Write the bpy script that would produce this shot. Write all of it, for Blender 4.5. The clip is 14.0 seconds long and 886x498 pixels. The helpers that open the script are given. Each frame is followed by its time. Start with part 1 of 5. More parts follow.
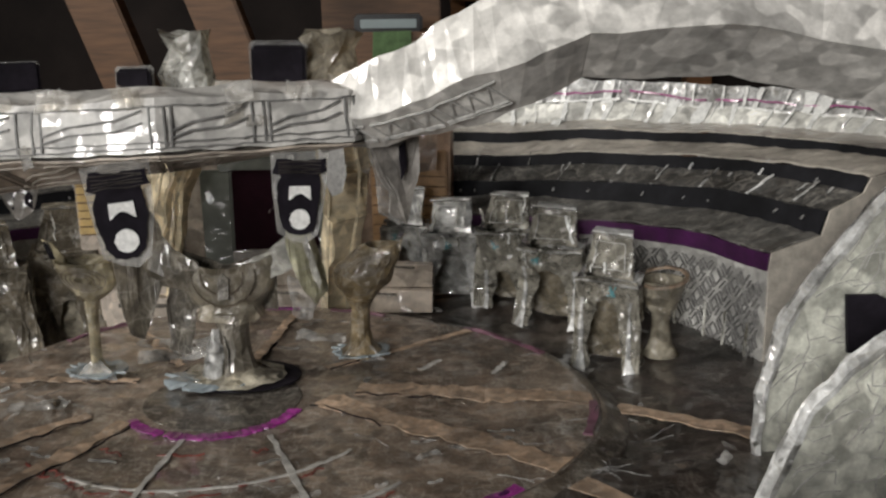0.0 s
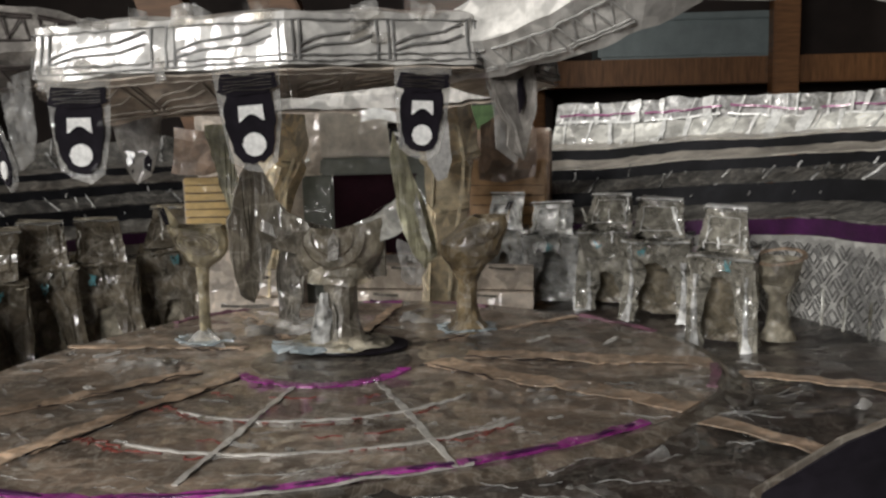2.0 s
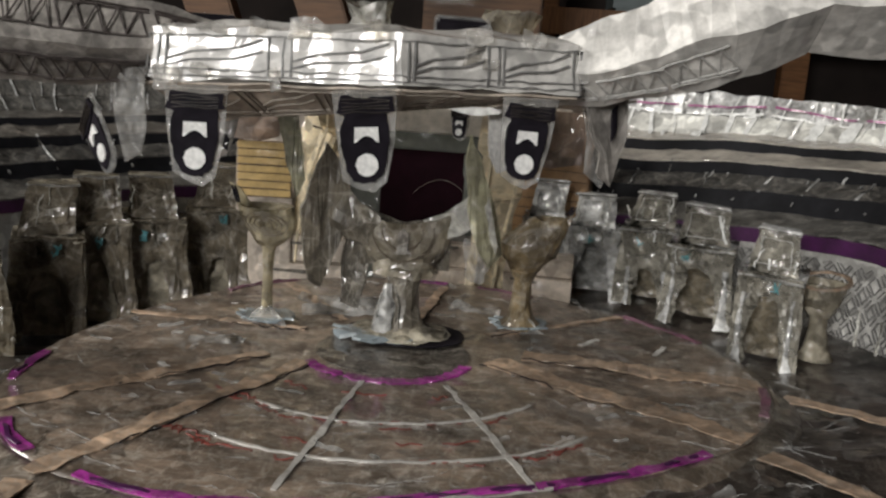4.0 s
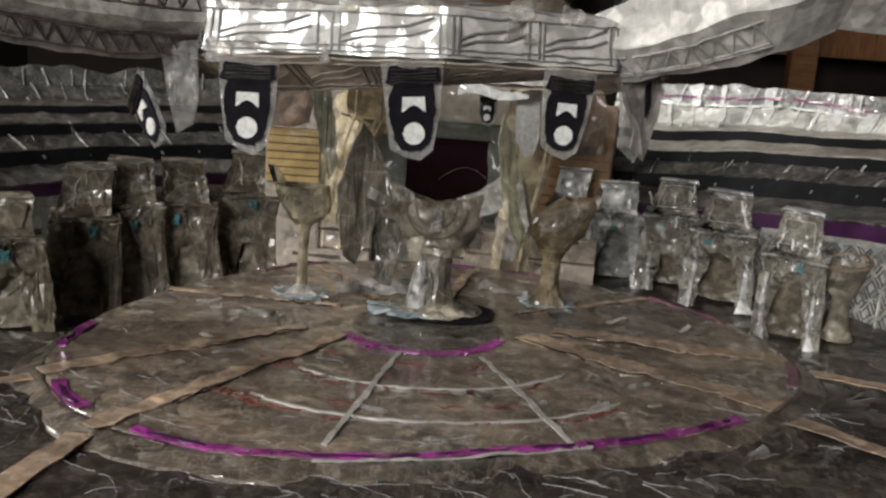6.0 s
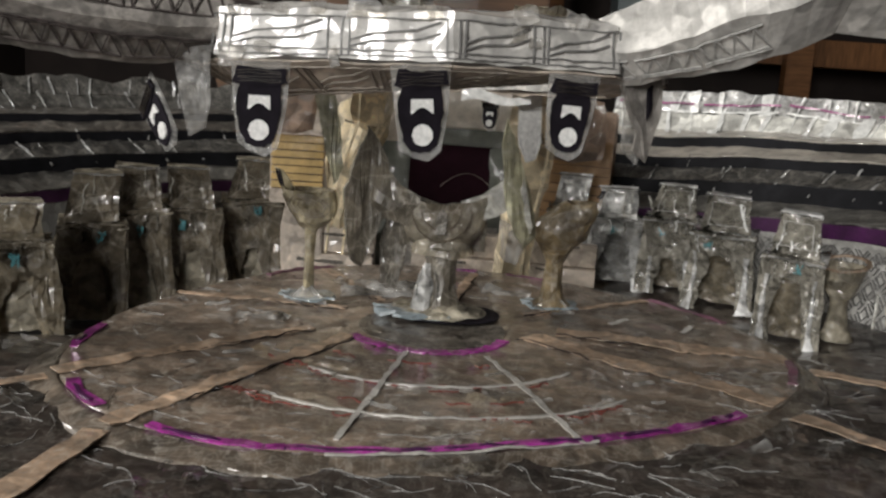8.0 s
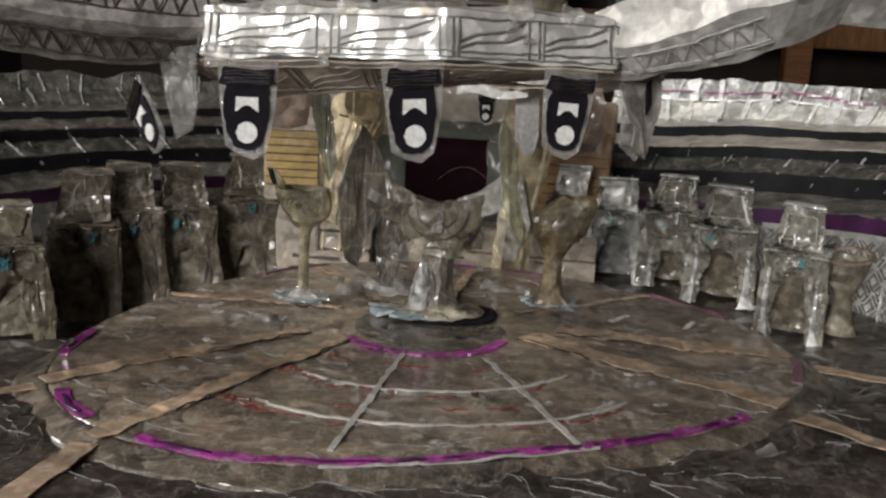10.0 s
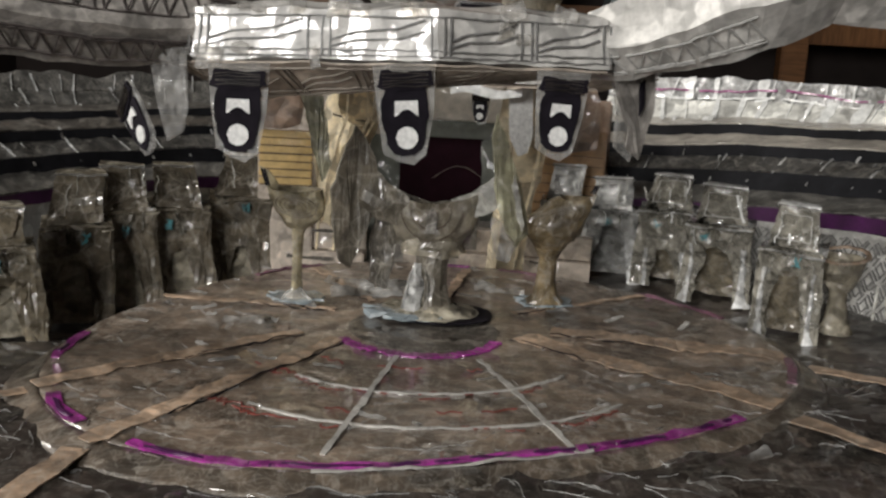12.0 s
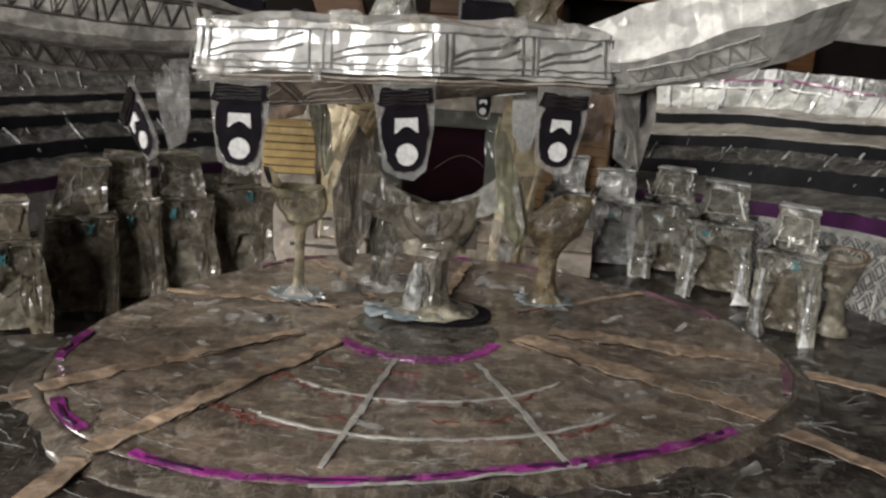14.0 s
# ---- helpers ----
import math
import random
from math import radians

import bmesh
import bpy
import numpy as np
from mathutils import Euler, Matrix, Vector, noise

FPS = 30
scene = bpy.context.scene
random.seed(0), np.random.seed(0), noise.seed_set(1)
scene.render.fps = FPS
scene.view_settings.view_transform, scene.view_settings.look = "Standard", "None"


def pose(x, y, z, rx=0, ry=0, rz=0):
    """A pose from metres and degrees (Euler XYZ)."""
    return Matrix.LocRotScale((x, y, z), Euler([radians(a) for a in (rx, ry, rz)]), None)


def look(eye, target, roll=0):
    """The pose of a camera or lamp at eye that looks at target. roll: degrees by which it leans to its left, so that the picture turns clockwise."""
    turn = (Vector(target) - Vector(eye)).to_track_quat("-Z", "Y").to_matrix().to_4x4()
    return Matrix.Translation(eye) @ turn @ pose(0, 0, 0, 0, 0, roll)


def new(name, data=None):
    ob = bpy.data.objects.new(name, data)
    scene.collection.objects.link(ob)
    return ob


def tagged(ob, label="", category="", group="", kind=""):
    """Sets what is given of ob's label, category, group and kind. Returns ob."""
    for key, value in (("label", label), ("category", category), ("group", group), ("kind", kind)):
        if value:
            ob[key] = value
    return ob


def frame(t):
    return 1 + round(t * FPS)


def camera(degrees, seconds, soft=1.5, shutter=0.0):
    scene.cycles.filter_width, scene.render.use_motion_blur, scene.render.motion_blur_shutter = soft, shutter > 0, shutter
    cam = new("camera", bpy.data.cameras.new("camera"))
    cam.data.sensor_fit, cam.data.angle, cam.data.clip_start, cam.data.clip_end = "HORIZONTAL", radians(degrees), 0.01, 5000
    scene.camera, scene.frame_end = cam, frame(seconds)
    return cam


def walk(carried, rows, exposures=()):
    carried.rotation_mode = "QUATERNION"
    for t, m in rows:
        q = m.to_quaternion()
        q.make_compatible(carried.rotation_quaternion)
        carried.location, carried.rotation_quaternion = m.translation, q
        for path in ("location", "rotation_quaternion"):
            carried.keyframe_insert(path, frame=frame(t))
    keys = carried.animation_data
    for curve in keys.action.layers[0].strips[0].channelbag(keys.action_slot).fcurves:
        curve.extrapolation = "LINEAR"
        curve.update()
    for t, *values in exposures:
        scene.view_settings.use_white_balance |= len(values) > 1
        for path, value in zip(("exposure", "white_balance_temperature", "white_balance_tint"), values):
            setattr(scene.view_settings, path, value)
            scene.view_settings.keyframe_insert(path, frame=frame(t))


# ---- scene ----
cam = camera(49.4, 14.0, soft=2.45)
METRES, EYE, TILT, LEAN, TURN = 0.17, 0.1384, -14.49, 0.71, 0.0
ROWS = [
    (0.0, 0.0, 0.0, 0.0, 0.0, 0.0, 0.0),
    (0.5, -0.0212, -0.0246, -0.1859, 2.15, 2.66, -0.47),
    (1.0, -0.0539, -0.0044, -0.2357, 3.56, 4.1, -0.75),
    (1.5, -0.0561, 0.0353, -0.2814, 4.41, 5.3, -0.52),
    (2.0, -0.0754, 0.0369, -0.2976, 4.45, 6.09, -0.5),
    (2.5, -0.1049, 0.0259, -0.3003, 4.54, 6.27, -0.77),
    (3.0, -0.1572, 0.0008, -0.286, 3.81, 5.53, -1.16),
    (3.5, -0.2105, -0.0239, -0.2453, 2.68, 4.21, -2.0),
    (4.0, -0.2592, -0.0394, -0.1554, 3.08, 1.88, -5.41),
    (6.5, -0.3148, -0.1024, -0.244, 3.35, 2.57, -5.58),
    (7.0, -0.3158, -0.1035, -0.2471, 3.46, 2.8, -5.48),
    (7.5, -0.3197, -0.1014, -0.2519, 3.17, 2.94, -5.35),
    (8.0, -0.3297, -0.1269, -0.2552, 3.08, 3.05, -5.39),
    (10.5, -0.3236, -0.0832, -0.2162, 3.19, 2.05, -4.58),
    (11.0, -0.3317, -0.0875, -0.2146, 3.05, 2.11, -4.67),
    (11.5, -0.3254, -0.0807, -0.2202, 3.01, 2.17, -4.58),
    (12.0, -0.3188, -0.0791, -0.2128, 3.0, 1.99, -4.48),
    (12.5, -0.3128, -0.076, -0.2013, 3.08, 1.66, -4.54),
    (13.0, -0.3162, -0.0722, -0.1921, 3.07, 1.4, -4.7),
    (13.5, -0.3175, -0.0819, -0.1884, 3.07, 1.41, -4.79),
    (14.0, -0.3122, -0.0954, -0.1228, 3.38, -0.38, -5.22),
]
walk(cam, [(t, pose(0.0828, -0.3211, EYE, TILT, LEAN, TURN) @ pose(METRES * x, METRES * y, METRES * z, 90 + pitch, roll, yaw)) for t, x, y, z, yaw, pitch, roll in ROWS])

# ---- world and light ----
world = bpy.data.worlds.new("world")
scene.world = world
world.use_nodes = True
wn = world.node_tree.nodes
sky = wn.new("ShaderNodeTexSky")
sky.sky_type, sky.sun_disc = "NISHITA", False
sky.sun_elevation, sky.sun_rotation = radians(35), radians(200)
world.node_tree.links.new(sky.outputs[0], wn["Background"].inputs[0])
wn["Background"].inputs[1].default_value = 0.05


def window_lamp(name, eye, target, w, h, watts, colour):
    """An area lamp that fills a window opening of the room."""
    d = bpy.data.lights.new(name, "AREA")
    d.shape, d.size, d.size_y, d.energy, d.color = "RECTANGLE", w, h, watts, colour
    ob = new(name, d)
    ob.matrix_world = look(eye, target)
    return ob


window_lamp("window_light", (-0.40, -1.46, 0.5), (0.0, 0.0, 0.1), 0.46, 0.5, 19.2, (1.0, 0.985, 0.95))
window_lamp("side_window_light", (-1.46, -0.2, 0.85), (0.0, 0.0, 0.1), 0.5, 0.55, 22.8, (1.0, 0.97, 0.91))

# ---- materials ----


def node_mat(name):
    m = bpy.data.materials.new(name)
    m.use_nodes = True
    return m, m.node_tree.nodes, m.node_tree.links, m.node_tree.nodes["Principled BSDF"]


def noise_tex(n, l, scale, detail=4.0, rough=0.55, stretch=None, kind="Object"):
    """A noise texture over object space, drawn out along one axis where stretch is given."""
    tc, mp, t = n.new("ShaderNodeTexCoord"), n.new("ShaderNodeMapping"), n.new("ShaderNodeTexNoise")
    if stretch:
        mp.inputs["Scale"].default_value = stretch
    t.inputs["Scale"].default_value, t.inputs["Detail"].default_value, t.inputs["Roughness"].default_value = scale, detail, rough
    l.new(tc.outputs[kind], mp.inputs[0])
    l.new(mp.outputs[0], t.inputs["Vector"])
    return t


def ramp_of(n, l, src, stops):
    r = n.new("ShaderNodeValToRGB")
    e = r.color_ramp.elements
    while len(e) < len(stops):
        e.new(0.5)
    for k, (pos, col) in zip(e, stops):
        k.position, k.color = pos, (*col, 1.0) if len(col) == 3 else col
    l.new(src, r.inputs[0])
    return r


def shade(c, f):
    return tuple(min(1.0, v * f) for v in c)


def taped(name, base, spread=0.35, rough=0.42, coat=0.8, crumple=0.0006, scale=90.0, stretch=None, clear=0.0, tint=None, spec=0.5, fibre=0.0, facet=0.3, crack=1.0, see=None):
    """Paper or marker ink under clear sticky tape: blotchy colour, a glossy wrinkled coat, partly see-through where clear is set."""
    m, n, l, b = node_mat(name)
    big = noise_tex(n, l, scale * 0.45, 3.0, 0.6, stretch)
    fine = noise_tex(n, l, scale * 4.0, 5.0, 0.65, stretch)
    lo, hi = shade(base, 1.0 - spread), shade(tint or base, 1.0 + spread)
    r1 = ramp_of(n, l, big.outputs["Fac"], [(0.32, lo), (0.68, hi)])
    r2 = ramp_of(n, l, fine.outputs["Fac"], [(0.3, (0.6,) * 3), (0.72, (1.3,) * 3)] if clear or fibre > 0.15 else [(0.3, (0.72,) * 3), (0.72, (1.18,) * 3)])
    mix = n.new("ShaderNodeMix")
    mix.data_type, mix.blend_type = "RGBA", "MULTIPLY"
    mix.inputs["Factor"].default_value = 1.0
    l.new(r1.outputs[0], mix.inputs["A"])
    l.new(r2.outputs[0], mix.inputs["B"])
    out = mix.outputs["Result"]
    if fibre:
        # thin pale creases where the tape has folded
        for k, st in enumerate(((1.0, 3.2, 1.0), (3.0, 1.0, 1.0), (1.6, 1.6, 1.0))):
            rt = noise_tex(n, l, scale * (0.9 + 0.35 * k), 2.5, 0.5, st)
            rt.inputs["Distortion"].default_value = 0.7
            rr = ramp_of(n, l, rt.outputs["Fac"], [(0.47, (0, 0, 0)), (0.5, (fibre,) * 3), (0.512, (0, 0, 0))])
            cm = n.new("ShaderNodeMix")
            cm.data_type = "RGBA"
            l.new(rr.outputs[0], cm.inputs["Factor"])
            l.new(out, cm.inputs["A"])
            cm.inputs["B"].default_value = (0.42, 0.39, 0.34, 1.0)
            out = cm.outputs["Result"]
    l.new(out, b.inputs["Base Color"])
    b.inputs["Roughness"].default_value = rough
    b.inputs["Specular IOR Level"].default_value = spec
    b.inputs["Coat Weight"].default_value, b.inputs["Coat IOR"].default_value = coat, 1.6
    rr = ramp_of(n, l, big.outputs["Fac"], [(0.35, (0.03, 0.03, 0.03)), (0.75, (0.14, 0.14, 0.14))])
    l.new(rr.outputs[0], b.inputs["Coat Roughness"])
    # crumpled facets: each cell of tape tilts its own way, with pale creases between the cells
    tc = n.new("ShaderNodeTexCoord")
    warp = noise_tex(n, l, scale * 0.7, 3.0)
    addv = n.new("ShaderNodeVectorMath")
    addv.operation = "MULTIPLY_ADD"
    addv.inputs[1].default_value = (0.014, 0.014, 0.014)
    l.new(warp.outputs["Color"], addv.inputs[0])
    l.new(tc.outputs["Object"], addv.inputs[2])
    geo = n.new("ShaderNodeNewGeometry")
    normal = geo.outputs["Normal"]
    cells = []
    for k, (mult, amount) in enumerate(((1.1, facet), (3.1, facet * 0.6)) + (((8.0, facet * 0.5),) if clear else ())):
        v = n.new("ShaderNodeTexVoronoi")
        v.feature, v.inputs["Scale"].default_value, v.inputs["Smoothness"].default_value = "SMOOTH_F1", scale * mult, 0.35
        l.new(addv.outputs[0], v.inputs["Vector"])
        cells.append(v)
        off = n.new("ShaderNodeVectorMath")
        off.operation = "SUBTRACT"
        off.inputs[1].default_value = (0.5, 0.5, 0.5)
        l.new(v.outputs["Color"], off.inputs[0])
        tilt = n.new("ShaderNodeVectorMath")
        tilt.operation = "MULTIPLY_ADD"
        tilt.inputs[1].default_value = (amount * 2,) * 3
        l.new(off.outputs[0], tilt.inputs[0])
        l.new(normal, tilt.inputs[2])
        normal = tilt.outputs[0]
    unit = n.new("ShaderNodeVectorMath")
    unit.operation = "NORMALIZE"
    l.new(normal, unit.inputs[0])
    bump = n.new("ShaderNodeBump")
    bump.inputs["Strength"].default_value, bump.inputs["Distance"].default_value = 0.5, crumple * 0.5
    l.new(fine.outputs["Fac"], bump.inputs["Height"])
    if clear:
        l.new(unit.outputs[0], bump.inputs["Normal"])
    l.new(bump.outputs[0], b.inputs["Normal"])
    cb = n.new("ShaderNodeBump")
    cb.inputs["Strength"].default_value, cb.inputs["Distance"].default_value = 0.5, crumple
    l.new(big.outputs["Fac"], cb.inputs["Height"])
    l.new(unit.outputs[0], cb.inputs["Normal"])
    l.new(cb.outputs[0], b.inputs["Coat Normal"])
    if fibre:
        edge = n.new("ShaderNodeTexVoronoi")
        edge.feature, edge.inputs["Scale"].default_value = "DISTANCE_TO_EDGE", scale * 1.1
        l.new(addv.outputs[0], edge.inputs["Vector"])
        er = ramp_of(n, l, edge.outputs["Distance"], [(0.0, (fibre * 1.3 * crack,) * 3), (0.035, (0, 0, 0))])
        cm = n.new("ShaderNodeMix")
        cm.data_type = "RGBA"
        l.new(er.outputs[0], cm.inputs["Factor"])
        l.new(out, cm.inputs["A"])
        cm.inputs["B"].default_value = (0.46, 0.43, 0.38, 1.0)
        tone = n.new("ShaderNodeMix")
        tone.data_type, tone.blend_type = "RGBA", "MULTIPLY"
        tone.inputs["Factor"].default_value = 1.0
        sep = n.new("ShaderNodeSeparateColor")
        l.new(cells[1].outputs["Color"], sep.inputs[0])
        tr2 = ramp_of(n, l, sep.outputs[0], [(0.0, (0.62, 0.62, 0.62)), (1.0, (1.35, 1.35, 1.35))])
        l.new(cm.outputs["Result"], tone.inputs["A"])
        l.new(tr2.outputs[0], tone.inputs["B"])
        l.new(tone.outputs["Result"], b.inputs["Base Color"])
    if clear:
        tr, ms = n.new("ShaderNodeBsdfTransparent"), n.new("ShaderNodeMixShader")
        tr.inputs[0].default_value = (*shade(see or tint or (0.85, 0.87, 0.82), 1.0), 1.0)
        rc = ramp_of(n, l, big.outputs["Fac"], [(0.3, (clear * 0.55,) * 3), (0.7, (min(1.0, clear * 1.3),) * 3)])
        l.new(rc.outputs[0], ms.inputs[0])
        l.new(b.outputs[0], ms.inputs[1])
        l.new(tr.outputs[0], ms.inputs[2])
        l.new(ms.outputs[0], n["Material Output"].inputs[0])
    return m


def plain(name, base, rough=0.6, scale=60.0, spread=0.25, stretch=None, coat=0.0, bump_d=0.0004):
    """A dull surface with two scales of variation."""
    m, n, l, b = node_mat(name)
    t = noise_tex(n, l, scale, 6.0, 0.6, stretch)
    r = ramp_of(n, l, t.outputs["Fac"], [(0.3, shade(base, 1 - spread)), (0.7, shade(base, 1 + spread))])
    l.new(r.outputs[0], b.inputs["Base Color"])
    b.inputs["Roughness"].default_value, b.inputs["Coat Weight"].default_value = rough, coat
    bp = n.new("ShaderNodeBump")
    bp.inputs["Strength"].default_value, bp.inputs["Distance"].default_value = 0.5, bump_d
    l.new(t.outputs["Fac"], bp.inputs["Height"])
    l.new(bp.outputs[0], b.inputs["Normal"])
    return m


M_DISC = taped("taped_brown_card", (0.176, 0.132, 0.099), 0.55, 0.42, 0.8, 0.0014, 62.0, (1.0, 1.7, 1.0), 0.0, None, 0.5, 0.42, 0.16, 0.2)
M_DISCDARK = taped("black_inked_brown_card", (0.050, 0.041, 0.034), 0.7, 0.42, 0.7, 0.0012, 62.0, None, 0.0, None, 0.5, 0.3, 0.15, 0.2)
M_FLOOR = taped("taped_black_floor", (0.032, 0.024, 0.020), 0.95, 0.45, 0.6, 0.0012, 70.0, None, 0.0, None, 0.5, 0.13, 0.25, 0.15)
M_SKIRT = taped("dark_taped_card", (0.028, 0.022, 0.018), 0.9, 0.5, 0.3, 0.0010, 60.0, None, 0.0, None, 0.3, 0.08, 0.2, 0.1)
M_WHITE = taped("taped_white_paper", (0.60, 0.58, 0.55), 0.16, 0.4, 1.0, 0.0008, 60.0, None, 0.0, None, 0.5, 0.06, 0.12, 0.3)
M_GREY = taped("taped_grey_paper", (0.24, 0.215, 0.19), 0.28, 0.5, 0.5, 0.0008, 60.0, None, 0.0, None, 0.5, 0.15, 0.2)
M_LINING = taped("warm_grey_lining_paper", (0.46, 0.39, 0.325), 0.25, 0.5, 0.6, 0.0008, 60.0, None, 0.0, None, 0.5, 0.1, 0.2, 0.4)
M_GREEN = taped("taped_green_white_paper", (0.60, 0.60, 0.53), 0.25, 0.35, 1.0, 0.0010, 55.0, None, 0.0, None, 0.5, 0.2, 0.22, 0.6)
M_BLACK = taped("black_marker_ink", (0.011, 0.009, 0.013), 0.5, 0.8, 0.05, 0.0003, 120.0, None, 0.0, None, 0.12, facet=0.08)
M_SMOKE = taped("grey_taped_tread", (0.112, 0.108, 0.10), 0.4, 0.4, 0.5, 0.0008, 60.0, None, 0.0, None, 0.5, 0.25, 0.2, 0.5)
M_BLACKG = taped("black_ink_under_gloss", (0.010, 0.010, 0.012), 0.6, 0.7, 0.0, 0.0004, 60.0, None, 0.0, None, 0.12, 0.0, 0.04, 0.0)
M_PURPLE = taped("dark_purple_marker_ink", (0.05, 0.006, 0.054), 0.35, 0.5, 0.4, 0.0003, 150.0, facet=0.08)
M_MAGENTA = taped("magenta_marker_ink", (0.29, 0.02, 0.23), 0.5, 0.4, 0.8, 0.0006, 110.0, None, 0.0, None, 0.5, 0.12, 0.15, 0.3)
M_WING = taped("smoky_folded_paper", (0.095, 0.082, 0.064), 0.4, 0.4, 0.8, 0.0010, 70.0, None, 0.0, None, 0.5, 0.25, 0.35)
M_PINK = taped("pink_marker_ink", (0.27, 0.05, 0.17), 0.3, 0.45, 0.7, 0.0003, 150.0, facet=0.08)
M_STRIP = taped("tan_card_strip", (0.37, 0.26, 0.18), 0.45, 0.5, 0.4, 0.0006, 80.0, None, 0.0, None, 0.5, 0.3, 0.15, 0.2)
M_LENS = taped("white_paper_lens", (0.78, 0.77, 0.75), 0.05, 0.6, 0.2, 0.0002, 150.0, facet=0.08)
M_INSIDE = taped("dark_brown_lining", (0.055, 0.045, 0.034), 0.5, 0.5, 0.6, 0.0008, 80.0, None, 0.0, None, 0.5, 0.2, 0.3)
M_CHALK = taped("white_paint_line", (0.46, 0.44, 0.41), 0.35, 0.5, 0.5, 0.0004, 160.0, None, 0.0, None, 0.5, 0.0, 0.1)
M_RED = taped("red_pen_ink", (0.21, 0.045, 0.035), 0.4, 0.5, 0.4, 0.0003, 200.0, None, 0.0, None, 0.5, 0.0, 0.08)
M_PENCIL = plain("pencil_lead", (0.17, 0.165, 0.16), 0.5, 400.0, 0.6)
M_CLEAR = taped("clear_tape_plastic", (0.082, 0.066, 0.044), 0.5, 0.3, 1.0, 0.0012, 75.0, None, 0.5, (0.64, 0.58, 0.46), 0.5, 0.3, 0.42)
M_FILM = taped("clear_tape_film", (0.17, 0.16, 0.145), 0.3, 0.25, 1.0, 0.0012, 80.0, None, 0.76, (0.95, 0.94, 0.92), 0.5, 0.3, 0.45)
M_CLEARL = taped("milky_tape_plastic", (0.20, 0.185, 0.145), 0.45, 0.25, 1.0, 0.0012, 75.0, None, 0.36, (0.80, 0.77, 0.66), 0.5, 0.35, 0.42)
# clear tape whitened to carry glare on shiny folds and lit desks
M_SILVER = taped("glare_white_tape", (0.66, 0.655, 0.63), 0.5, 0.22, 1.0, 0.0012, 70.0, None, 0.24, (0.90, 0.90, 0.87), 0.5, 0.3, 0.55)
# clear tape darkened to hold the shade of the leftmost desk and desk backs
M_CLEARD = taped("shade_darkened_tape", (0.054, 0.042, 0.028), 0.5, 0.3, 1.0, 0.0012, 75.0, None, 0.5, (0.40, 0.34, 0.245), 0.5, 0.34, 0.42)
M_DESKCLEAR = taped("clear_desk_tape", (0.42, 0.40, 0.36), 0.6, 0.2, 1.0, 0.0014, 70.0, None, 0.36, (0.90, 0.89, 0.84), 0.6, 0.35, 0.62)
# left desks' copy of the tape, with their shade put into the colour
M_DESKSHADE = taped("shaded_desk_tape", (0.10, 0.081, 0.056), 0.5, 0.3, 1.0, 0.0014, 60.0, None, 0.34, (0.235, 0.20, 0.15), 0.5, 0.3, 0.38, see=(0.52, 0.45, 0.34))
M_SCREENPALE = taped("grey_brown_screen_paper", (0.112, 0.097, 0.074), 0.4, 0.4, 0.7, 0.0010, 60.0, None, 0.0, None, 0.5, 0.2, 0.28)
M_SCREENGREEN = taped("greenish_screen_tape", (0.20, 0.186, 0.118), 0.4, 0.45, 0.3, 0.0010, 60.0, None, 0.12, (0.36, 0.345, 0.24), 0.4, 0.25, 0.25, see=(0.8, 0.8, 0.62))
M_LININGINK = plain("soft_pencil_on_lining", (0.27, 0.235, 0.20), 0.5, 400.0, 0.3)
M_BOWL = taped("grey_brown_bowl_tape", (0.15, 0.127, 0.09), 0.4, 0.32, 0.9, 0.0012, 65.0, None, 0.2, (0.27, 0.24, 0.185), 0.5, 0.25, 0.34, see=(0.75, 0.7, 0.6))
M_DESKMID = taped("smoky_desk_tape", (0.21, 0.19, 0.15), 0.55, 0.22, 1.0, 0.0014, 70.0, None, 0.42, (0.40, 0.38, 0.33), 0.6, 0.35, 0.6, see=(0.86, 0.84, 0.78))
M_STAGEEDGE = taped("brown_taped_stage_edge", (0.095, 0.074, 0.056), 0.7, 0.45, 0.6, 0.0014, 60.0, None, 0.0, None, 0.5, 0.25, 0.25, 0.15)
M_STOOLCREAM = taped("cream_stool_tape", (0.25, 0.215, 0.135), 0.45, 0.3, 0.9, 0.0012, 70.0, None, 0.3, (0.46, 0.40, 0.27), 0.5, 0.3, 0.4, see=(0.84, 0.78, 0.6))
M_STOOLBROWN = taped("brown_stool_tape", (0.088, 0.065, 0.036), 0.45, 0.4, 0.45, 0.0012, 70.0, None, 0.12, (0.24, 0.18, 0.10), 0.4, 0.2, 0.3, see=(0.6, 0.5, 0.34))
M_ROSE = taped("pinkish_brown_card", (0.28, 0.19, 0.135), 0.3, 0.45, 0.5, 0.0008, 50.0, None, 0.0, None, 0.5, 0.1, 0.2)
M_INKBROWN = plain("faded_brown_ink", (0.085, 0.065, 0.045), 0.5, 300.0)
M_DULLPINK = taped("dull_pink_ink_on_card", (0.15, 0.065, 0.095), 0.4, 0.45, 0.6, 0.0004, 110.0, facet=0.1)
M_HAIR = taped("pale_tape_shred", (0.06, 0.052, 0.044), 0.4, 0.5, 0.2, 0.0004, 120.0, None, 0.66, (0.9, 0.88, 0.85), 0.5)
# white stands in for glints off tape; also colours white tape edges
M_GLINT = taped("white_tape_painted_glints", (0.80, 0.80, 0.78), 0.15, 0.2, 1.0, 0.0010, 70.0, None, 0.0, None, 0.5, 0.0, 0.4)
# dark copy of the beige step, for the shaded western stand
M_SHADESTEP = taped("shaded_taped_step", (0.085, 0.077, 0.068), 0.35, 0.4, 0.6, 0.0008, 60.0, None, 0.0, None, 0.5, 0.2, 0.2)
